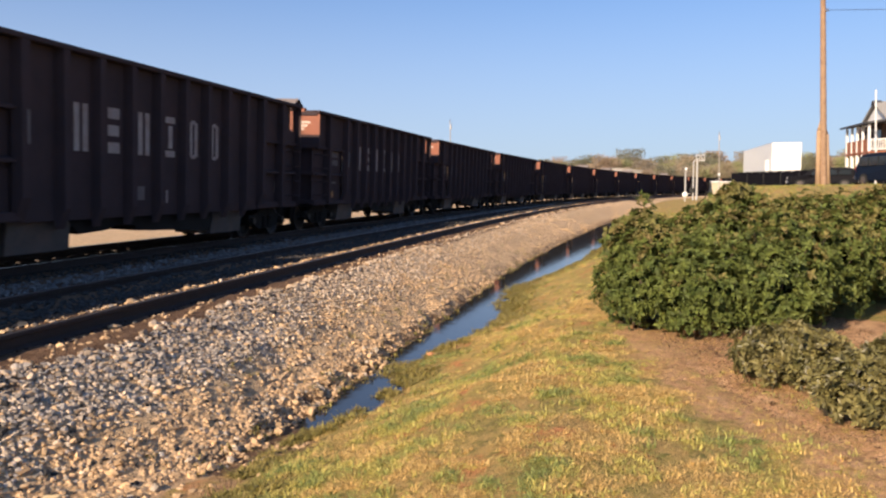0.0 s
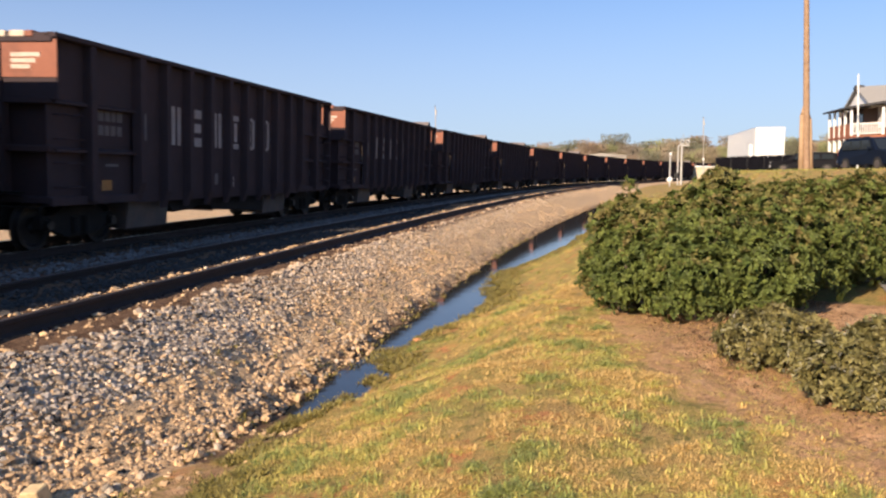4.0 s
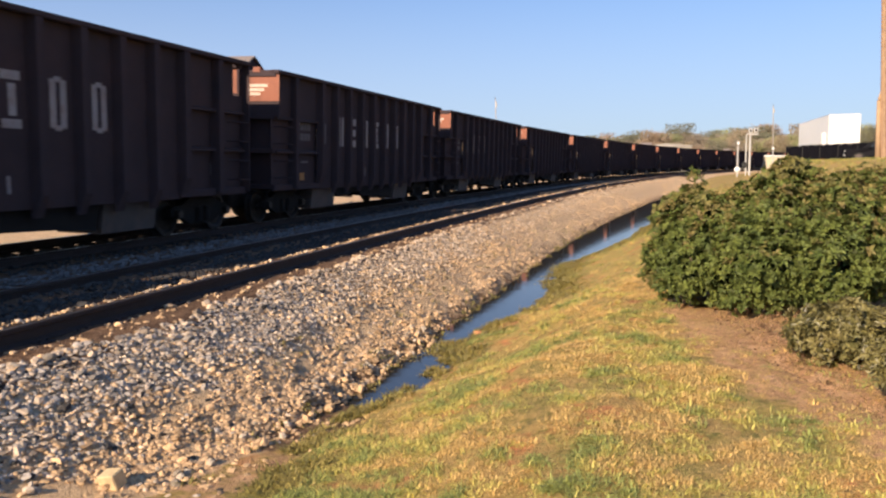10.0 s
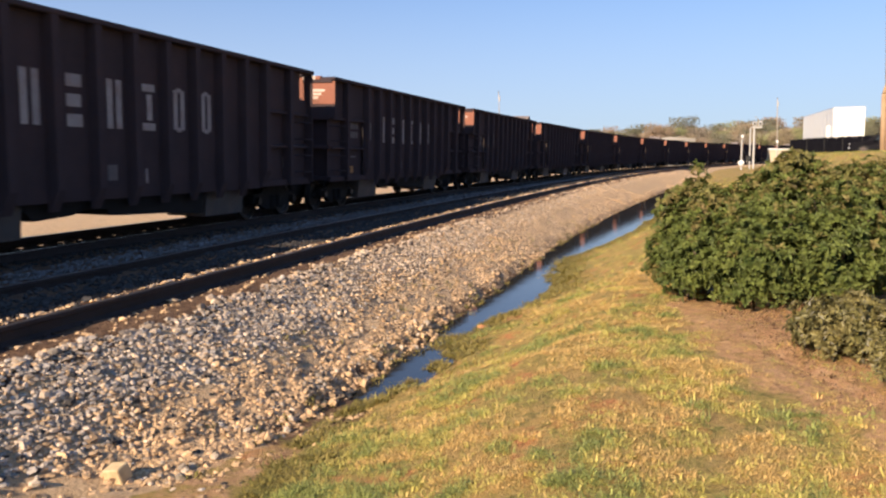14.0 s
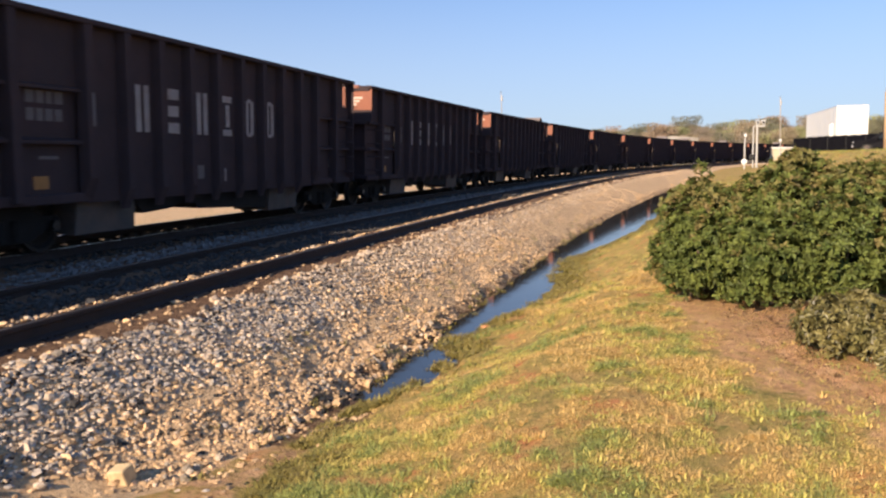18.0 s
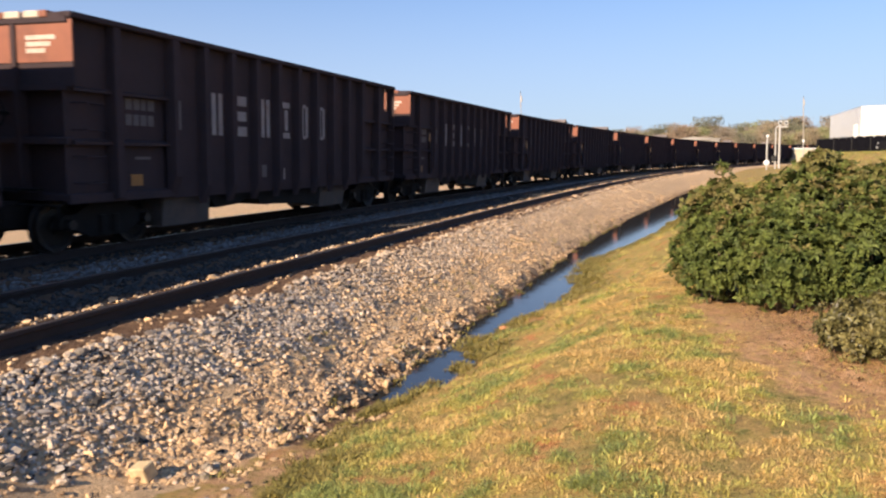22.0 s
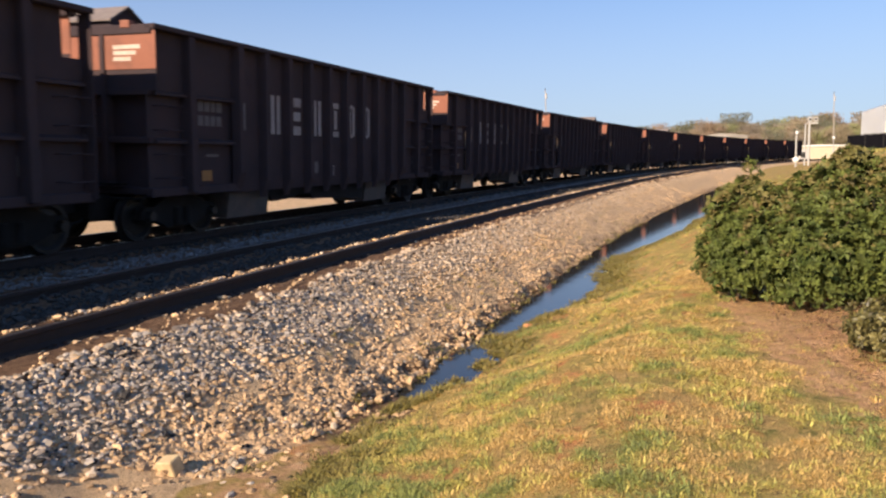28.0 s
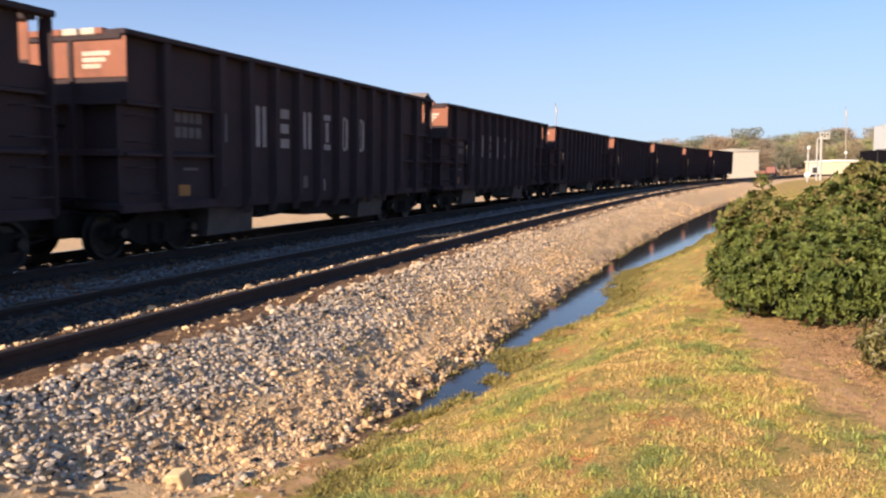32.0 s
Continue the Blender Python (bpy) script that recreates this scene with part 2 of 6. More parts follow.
def to_line(px, py):
    """Running length and offset of many places."""
    step = 4
    cx, cy, cs, ct = LX[::step], LY[::step], LS[::step], LTH[::step]
    s, o = np.empty(len(px)), np.empty(len(px))
    for a in range(0, len(px), 4000):
        x, y = px[a:a + 4000], py[a:a + 4000]
        i = np.argmin((x[:, None] - cx) ** 2 + (y[:, None] - cy) ** 2, axis=1)
        dx, dy = x - cx[i], y - cy[i]
        s[a:a + 4000] = cs[i] + dx * np.sin(ct[i]) + dy * np.cos(ct[i])
        o[a:a + 4000] = dx * np.cos(ct[i]) - dy * np.sin(ct[i])
    return s, o


def wob(x, y, f, seed=0.0):
    """A cheap smooth wobble in -1..1."""
    return (np.sin(x * f + 1.7 * np.sin(y * f * 0.83 + seed) + seed) + np.sin(y * f * 1.31 + 1.3 * np.sin(x * f * 0.71 - seed) + 2 * seed)) / 2


def smooth(a, b, x):
    t = np.clip((x - a) / (b - a), 0, 1)
    return t * t * (3 - 2 * t)


def patches(x, y, f, seed=0, octaves=3):
    """Irregular value noise in -1..1."""
    out, amp, tot = 0.0, 1.0, 0.0
    for k in range(octaves):
        u, v = x * f + 37.1 * seed + 11.3 * k, y * f - 23.7 * seed + 5.9 * k
        i, j = np.floor(u), np.floor(v)
        fu, fv = u - i, v - j
        fu, fv = fu * fu * (3 - 2 * fu), fv * fv * (3 - 2 * fv)

        def lattice(a, b):
            q = np.sin(a * 127.1 + b * 311.7 + seed * 74.7) * 43758.5453
            return q - np.floor(q)
        row0 = lattice(i, j) * (1 - fu) + lattice(i + 1, j) * fu
        row1 = lattice(i, j + 1) * (1 - fu) + lattice(i + 1, j + 1) * fu
        out = out + amp * (2 * (row0 * (1 - fv) + row1 * fv) - 1)
        tot += amp
        amp *= 0.6
        f = f * 2.1
    return out / tot * 1.6


WATER_Z = -1.08
# water's edges: offsets of the left and the right bank along the line
BANK_S = [0, 3.6, 4.4, 5.0, 6.2, 7.0, 8.0, 8.7, 9.3, 9.7, 10.3, 11.0, 13.75, 16.0, 18.5, 22, 26.7, 35.5, 46, 80, 120]
BANK_L = [7.10, 7.15, 7.32, 7.48, 7.58, 7.60, 7.57, 7.56, 7.64, 7.66, 7.60, 7.60, 7.68, 7.70, 7.70, 7.72, 7.88, 8.10, 8.40, 9.0, 9.0]
BANK_R = [8.35, 8.30, 8.20, 8.05, 7.98, 8.06, 8.22, 8.31, 8.12, 8.14, 8.28, 8.38, 8.88, 8.68, 8.64, 9.25, 9.78, 9.98, 9.80, 9.2, 9.1]


# middle of the worn foot path
PATH_Y = [2, 3.8, 5.1, 6.6, 7.7, 9.6]
PATH_X = [3.35, 2.50, 2.27, 2.12, 2.22, 2.75]


def height(px, py):
    """Ground height, and the line's own coordinates."""
    s, o = to_line(px, py)
    zr = rail_z(s)
    wl = np.interp(s, BANK_S, BANK_L) + 0.09 * patches(px, py, 2.2, 1)
    wr = np.interp(s, BANK_S, BANK_R) + 0.09 * patches(px, py, 2.4, 2)
    floor = np.interp(s, [3.6, 6.8, 7.2], [-0.82, -1.02, WATER_Z + 0.015])      # dry dirt at the toe, falling to the water
    low = np.where(s < 6.9, floor - 0.02, WATER_Z - 0.12)
    bed = zr - 0.20 + 0.0 * o
    lip = wl - 0.26                                     # the slope eases, then drops to the water
    t = np.clip((o - 5.92) / np.maximum(lip - 5.92, 0.2), 0, 1)
    crest = floor + 0.14 * smooth(4.0, 7.0, s)
    shoulder = (zr - 0.20) + (crest - (zr - 0.20)) * t + (floor - crest) * smooth(0, 1, (o - lip) / 0.26)
    bed = bed + 0.14 * (smooth(SPACING - 0.70, SPACING - 0.60, o) - smooth(SPACING + 0.60, SPACING + 0.67, o)) + 0.03 * (1 - smooth(0.5, 0.65, abs(o)))
    z = np.where(o < 5.92, bed, shoulder)
    inside = (o > wl) & (o < wr)
    mid = np.minimum((o - wl), (wr - o))
    z = np.where(inside, np.maximum(floor - mid * 0.9, low), z)
    r = np.clip(o - wr, 0, None)
    top = -0.27
    bank = floor + 0.12 * smooth(0, 0.35, r) + (top - 0.12 - floor) * smooth(0.15, 2.3, r)
    rise = 1.64 * smooth(12.9, 17.5, o) * smooth(6.5, 18.0, py)
    bank = bank + rise
    far = smooth(60, 100, s)
    bank = bank + far * (zr - 0.1 - bank) * (1 - smooth(11, 20, o))
    z = np.where(o > wr, bank, z)
    # beyond the far track
    z = np.where(o < -2.4, zr - 0.2 - 0.35 * smooth(2.4, 5.0, -o), z)
    # a shallow rut worn along the path
    rut = 0.12 + np.interp(py, PATH_Y, PATH_X)
    z = z - 0.05 * np.exp(-((px - rut) / 0.085) ** 2) * smooth(2.0, 3.0, py) * (1 - smooth(6.0, 7.0, py))
    amp = np.where(np.hypot(px, py) < 60, 1, 0)
    z = z + amp * np.where(o > wr + 0.15, 0.02 * wob(px, py, 2.3, 0.4) + 0.012 * wob(px, py, 7.9, 3.0), 0.012 * wob(px, py, 6.0, 1.0))
    return z, s, o, wl, wr


def ground_z(x, y):
    return float(height(np.array([float(x)]), np.array([float(y)]))[0][0])


def ground_material():
    m = bpy.data.materials.new("ground")
    m.use_nodes = True
    n, l = m.node_tree.nodes, m.node_tree.links
    b = n["Principled BSDF"]
    pos = n.new("ShaderNodeNewGeometry").outputs["Position"]
    at = n.new("ShaderNodeVertexColor")
    at.layer_name = "soil"
    sep = n.new("ShaderNodeSeparateColor")
    l.new(at.outputs["Color"], sep.inputs[0])

    def noise_tex(scale, detail=6, rough=0.65):
        q = n.new("ShaderNodeTexNoise")
        q.inputs["Scale"].default_value = scale
        q.inputs["Detail"].default_value = detail
        q.inputs["Roughness"].default_value = rough
        l.new(pos, q.inputs["Vector"])
        return q.outputs["Fac"]

    def rng(v, a, c, d=0.0, e=1.0):
        q = n.new("ShaderNodeMapRange")
        for k, w in zip(("From Min", "From Max", "To Min", "To Max"), (a, c, d, e)):
            q.inputs[k].default_value = w
        l.new(v, q.inputs["Value"])
        return q.outputs[0]

    def mix(f, a, c):
        q = n.new("ShaderNodeMix")
        q.data_type = "RGBA"
        l.new(f, q.inputs["Factor"])
        for k, w in (("A", a), ("B", c)):
            if isinstance(w, tuple):
                q.inputs[k].default_value = (*w, 1)
            else:
                l.new(w, q.inputs[k])
        return q.outputs["Result"]

    grass = mix(rng(noise_tex(1.3), 0.42, 0.58), (0.45, 0.295, 0.105), (0.32, 0.265, 0.075))
    grass = mix(rng(noise_tex(7), 0.50, 0.62), grass, (0.19, 0.175, 0.05))
    grass = mix(rng(noise_tex(24), 0.45, 0.7), grass, (0.50, 0.35, 0.135))
    grass = mix(rng(noise_tex(2.3), 0.55, 0.64), grass, (0.52, 0.235, 0.095))
    grass = mix(rng(noise_tex(48, 3), 0.54, 0.66), grass, (0.17, 0.125, 0.05))
    gravel = mix(rng(noise_tex(9), 0.35, 0.65), (0.70, 0.50, 0.295), (0.56, 0.385, 0.22))
    gravel = mix(rng(noise_tex(70, 2), 0.54, 0.68), gravel, (0.30, 0.20, 0.12))
    gravel = mix(rng(noise_tex(6.5, 4), 0.56, 0.68), gravel, (0.42, 0.27, 0.15))
    dirt = mix(rng(noise_tex(3.0), 0.35, 0.65), (0.54, 0.305, 0.155), (0.63, 0.395, 0.22))
    dirt = mix(rng(noise_tex(14), 0.55, 0.68), dirt, (0.22, 0.115, 0.062))
    dirt = mix(rng(noise_tex(40), 0.55, 0.72), dirt, (0.14, 0.075, 0.045))
    dirt = mix(rng(noise_tex(5.5), 0.54, 0.66), dirt, (0.36, 0.205, 0.11))
    # dark soil, used for wet mud and for the painted train shadow
    mud = mix(rng(noise_tex(12), 0.4, 0.6), (0.11, 0.064, 0.038), (0.20, 0.12, 0.07))
    wobn = rng(noise_tex(5.0), 0.3, 0.7, -0.3, 0.3)

    def mask(ch):
        q = n.new("ShaderNodeMath")
        l.new(sep.outputs[ch], q.inputs[0])
        l.new(wobn, q.inputs[1])
        return rng(q.outputs[0], 0.35, 0.65)

    col = mix(mask(0), grass, gravel)
    col = mix(mask(1), col, dirt)
    col = mix(mask(2), col, mud)
    l.new(col, b.inputs["Base Color"])
    b.inputs["Roughness"].default_value = 0.95
    b.inputs["Specular IOR Level"].default_value = 0.2
    bp = n.new("ShaderNodeBump")
    bp.inputs["Strength"].default_value = 0.9
    bp.inputs["Distance"].default_value = 0.035
    l.new(noise_tex(38, 6, 0.7), bp.inputs["Height"])
    l.new(bp.outputs[0], b.inputs["Normal"])
    return m


def graded(a, b, fine_a, fine_b, step, grow=1.18):
    """Grid lines: even steps inside, growing outwards."""
    out = list(np.arange(fine_a, fine_b + step / 2, step))
    for sign, end in ((1, b), (-1, a)):
        p, d = (out[-1] if sign > 0 else out[0]), step
        while (end - p) * sign > 0:
            d *= grow
            p += sign * d
            out.append(p)
    return np.array(sorted(out))


def build_ground():
    gx, gy = graded(-2600, 2600, -9.0, 9.0, 0.09, 1.10), graded(-700, 3600, 2.4, 24.0, 0.10, 1.06)
    xx, yy = np.meshgrid(gx, gy)
    px, py = xx.ravel(), yy.ravel()
    z, s, o, wl, wr = height(px, py)
    nx, ny = len(gx), len(gy)
    i = (np.arange(ny - 1)[:, None] * nx + np.arange(nx - 1)).ravel()
    me = big_mesh("ground", np.stack([px, py, z], 1), np.stack([i, i + 1, i + 1 + nx, i + nx], 1), ground_material(), True)
    col = np.zeros((len(px), 4), np.float32)
    col[:, 3] = 1
    gravel = (o > -9) * (o < wl + 0.12) * 1.0
    gravel = np.where(o < -2, 1 - smooth(30, 50, -o), gravel)
    path = np.exp(-((px - np.interp(py, PATH_Y, PATH_X)) / 0.55) ** 2) * (py > 2) * (py < 9.5)
    under = ((px - 3.7) / 1.85) ** 2 + ((py - 7.85) / 1.8) ** 2 < 1
    line = np.interp(py, PATH_Y, PATH_X)
    worn = (px > line) * (px < 4.6 + 0.4 * wob(px, py, 1.1, 3)) * smooth(0.3, 2.2, py + 0.5 * patches(px, py, 0.9, 4)) * (py < 8.2) * 0.72
    dirt = np.maximum.reduce([path * 0.8, under * 0.75, worn])
    beach = np.exp(-((o - 7.75) / 0.42) ** 2) * (1 - smooth(4.8, 6.6, s)) * 0.58
    dirt = np.maximum(dirt, beach)
    # soil between the rails darkened to paint in the train's shadow
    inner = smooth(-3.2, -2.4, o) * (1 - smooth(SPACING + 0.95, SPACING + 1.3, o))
    mud = np.maximum(np.exp(-((o - (wl + wr) / 2) / (0.22 + (wr - wl) / 2)) ** 2) * (s < 60), 0)
    strip = smooth(5.3, 5.45, o) * (1 - smooth(6.0, 6.2, o)) * 0.9 * (s < 70)
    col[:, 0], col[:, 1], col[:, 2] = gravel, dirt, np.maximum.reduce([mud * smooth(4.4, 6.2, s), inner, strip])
    ca = me.color_attributes.new("soil", "FLOAT_COLOR", "POINT")
    ca.data.foreach_set("color", col.ravel())
    ob = new("ground", me)
    tagged(ob, "worn spring grass, red dirt and gravel beside the railway", "ground", kind="structure")


def build_water():
    m = bpy.data.materials.new("ditch_water")
    m.use_nodes = True
    n, l = m.node_tree.nodes, m.node_tree.links
    b = n["Principled BSDF"]
    b.inputs["Base Color"].default_value = (0.03, 0.028, 0.02, 1)
    b.inputs["Roughness"].default_value = 0.05
    b.inputs["IOR"].default_value = 1.33
    b.inputs["Specular IOR Level"].default_value = 0.9
    q = n.new("ShaderNodeTexNoise")
    q.inputs["Scale"].default_value = 5.0
    q.inputs["Detail"].default_value = 2
    l.new(n.new("ShaderNodeNewGeometry").outputs["Position"], q.inputs["Vector"])
    bp = n.new("ShaderNodeBump")
    bp.inputs["Strength"].default_value = 0.02
    bp.inputs["Distance"].default_value = 0.05
    l.new(q.outputs["Fac"], bp.inputs["Height"])
    l.new(bp.outputs[0], b.inputs["Normal"])
    ss = np.arange(6.4, 90, 0.5)
    v, f = [], []
    for k, s in enumerate(ss):
        for o in (7.3, 8.9, 10.6):
            x, y, _, _ = on_line(s, o)
            v.append((x, y, WATER_Z))
        if k:
            a = 3 * (k - 1)
            f += [(a, a + 1, a + 4, a + 3), (a + 1, a + 2, a + 5, a + 4)]
    tagged(new("water", big_mesh("water", v, f, m)), "still shallow rainwater lying in the trackside ditch", "water", kind="structure")


build_ground()
build_water()

# ---------------------------------------------------------------- the two tracks
RAIL_PROFILE = [(-0.070, -0.171), (0.070, -0.171), (0.070, -0.158), (0.012, -0.135), (0.009, -0.052), (0.036, -0.040),
                (0.036, -0.006), (0.028, 0.0), (-0.028, 0.0), (-0.036, -0.006), (-0.036, -0.040), (-0.009, -0.052), (-0.012, -0.135), (-0.070, -0.158)]


def build_rail(track, off, side):
    """One rail swept along the line, canted with its track."""
    ss = np.concatenate([np.arange(-60, 120, 2.0), np.arange(120, 420, 6.0)])
    n = len(RAIL_PROFILE)
    v, f = [], []
    for k, s in enumerate(ss):
        m = line_frame(s, off)
        v += [tuple(m @ Vector((side * 0.7535 + px, 0, pz))) for px, pz in RAIL_PROFILE]
        if k:
            a = n * (k - 1)
            f += [(a + j, a + (j + 1) % n, a + n + (j + 1) % n, a + n + j) for j in range(n)]
    me = big_mesh("rail", v, f, [RAIL_SIDE, RAIL_TOP])
    idx = np.tile(np.array([1 if 7 <= j <= 7 else 0 for j in range(n)], np.int32), len(ss) - 1)
    me.polygons.foreach_set("material_index", idx)
    part("rail", me, None, track, "rusty steel rail with a worn bright head")


def build_track(off, label):
    track = thing("railway_track", label, "railway track", group="railway tracks", kind="structure")
    for side in (-1, 1):
        build_rail(track, off, side)
    g = Geo()
    bm = bmesh.new()
    bmesh.ops.create_cube(bm, size=1.0)
    for q in bm.verts:
        q.co = Vector((q.co.x * 2.6, q.co.y * 0.23, q.co.z * 0.18))
    bmesh.ops.bevel(bm, geom=bm.edges[:], offset=0.012, segments=1, affect="EDGES")
    tie_me = Geo().add_bm(bm).mesh("tie", TIE)
    plate = Geo()
    for sx in (-1, 1):
        plate.box(sx * 0.7535 - 0.17, sx * 0.7535 + 0.17, -0.09, 0.09, 0.09, 0.104)
        for dx in (-0.11, 0.11):
            for dy in (-0.05, 0.05):
                plate.box(sx * 0.7535 + dx - 0.012, sx * 0.7535 + dx + 0.012, dy - 0.012, dy + 0.012, 0.1, 0.13)
    plate_me = plate.mesh("tie_plate", RAIL_SIDE)
    rng = random.Random(int(off * 10))
    s = -6.0
    while s < 70:
        m = line_frame(s, off, -0.268 + rng.uniform(-0.006, 0.004)) @ pose(rng.uniform(-0.04, 0.04), 0, 0, 0, 0, rng.uniform(-1.2, 1.2))
        t = part("tie", tie_me, None, track)
        t.matrix_basis = m
        part("tie_plate", plate_me, None, t)
        s += 0.50 + rng.uniform(-0.02, 0.02)


build_track(0.0, "curved railway track in shade under the passing train")
build_track(SPACING, "empty curved railway track with rusty rails and dark ties")

# ---------------------------------------------------------------- the train
CAR_PITCH, BODY = 14.658, 13.30
HALF = BODY / 2
RIBS = [2.52 + 0.93 * i for i in range(10)]          # along the body from its near end
WALL, RIB_OUT, TOP, SILL = 1.44, 1.62, 3.75, 0.92
LEDGES = (2.64, 1.81)


def ybody(a):
    return a - HALF


def wheel_profile(g, x):
    """One wheel: tread, flange and dished plate, turned round the axle."""
    sgn = 1 if x > 0 else -1
    prof = [(-0.07, 0.09), (-0.055, 0.12), (-0.03, 0.30), (-0.07, 0.36), (-0.075, 0.455), (-0.045, 0.455), (-0.035, 0.42), (0.065, 0.41),
            (0.065, 0.35), (0.01, 0.30), (0.03, 0.12), (0.09, 0.09)]
    n, i = 28, len(g.v)
    for k in range(n):
        w = 2 * math.pi * k / n
        for px, r in prof:
            g.v.append((x + sgn * px, r * math.cos(w), r * math.sin(w)))
    m = len(prof)
    for k in range(n):
        for j in range(m):
            a, b = i + k * m + j, i + k * m + (j + 1) % m
            c, d = i + ((k + 1) % n) * m + (j + 1) % m, i + ((k + 1) % n) * m + j
            g.f.append((a, b, c, d))


def build_truck(car, y):
    """A two-axle freight truck: side frames, bolster, springs, wheelsets."""
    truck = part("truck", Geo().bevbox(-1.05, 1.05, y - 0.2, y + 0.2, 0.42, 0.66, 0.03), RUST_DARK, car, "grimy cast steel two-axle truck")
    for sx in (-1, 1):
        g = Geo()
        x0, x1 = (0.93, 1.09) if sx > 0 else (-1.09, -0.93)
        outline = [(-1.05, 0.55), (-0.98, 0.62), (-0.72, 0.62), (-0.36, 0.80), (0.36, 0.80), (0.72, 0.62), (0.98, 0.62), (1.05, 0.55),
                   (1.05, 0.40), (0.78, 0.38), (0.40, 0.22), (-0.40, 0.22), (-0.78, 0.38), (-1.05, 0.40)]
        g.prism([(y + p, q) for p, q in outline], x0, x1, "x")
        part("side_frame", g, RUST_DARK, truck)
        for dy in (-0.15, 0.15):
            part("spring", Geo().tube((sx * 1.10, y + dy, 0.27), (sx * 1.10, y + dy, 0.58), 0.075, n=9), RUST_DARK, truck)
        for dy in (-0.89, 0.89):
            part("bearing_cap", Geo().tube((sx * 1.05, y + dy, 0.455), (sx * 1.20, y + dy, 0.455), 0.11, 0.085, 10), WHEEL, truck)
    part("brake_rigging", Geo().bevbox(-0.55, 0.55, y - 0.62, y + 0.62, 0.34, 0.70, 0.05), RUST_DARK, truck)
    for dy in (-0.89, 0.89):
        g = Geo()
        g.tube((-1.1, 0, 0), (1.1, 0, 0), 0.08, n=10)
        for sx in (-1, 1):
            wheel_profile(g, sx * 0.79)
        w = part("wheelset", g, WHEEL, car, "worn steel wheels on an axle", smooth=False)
        w.location = (0, y + dy, 0.41)
    return truck


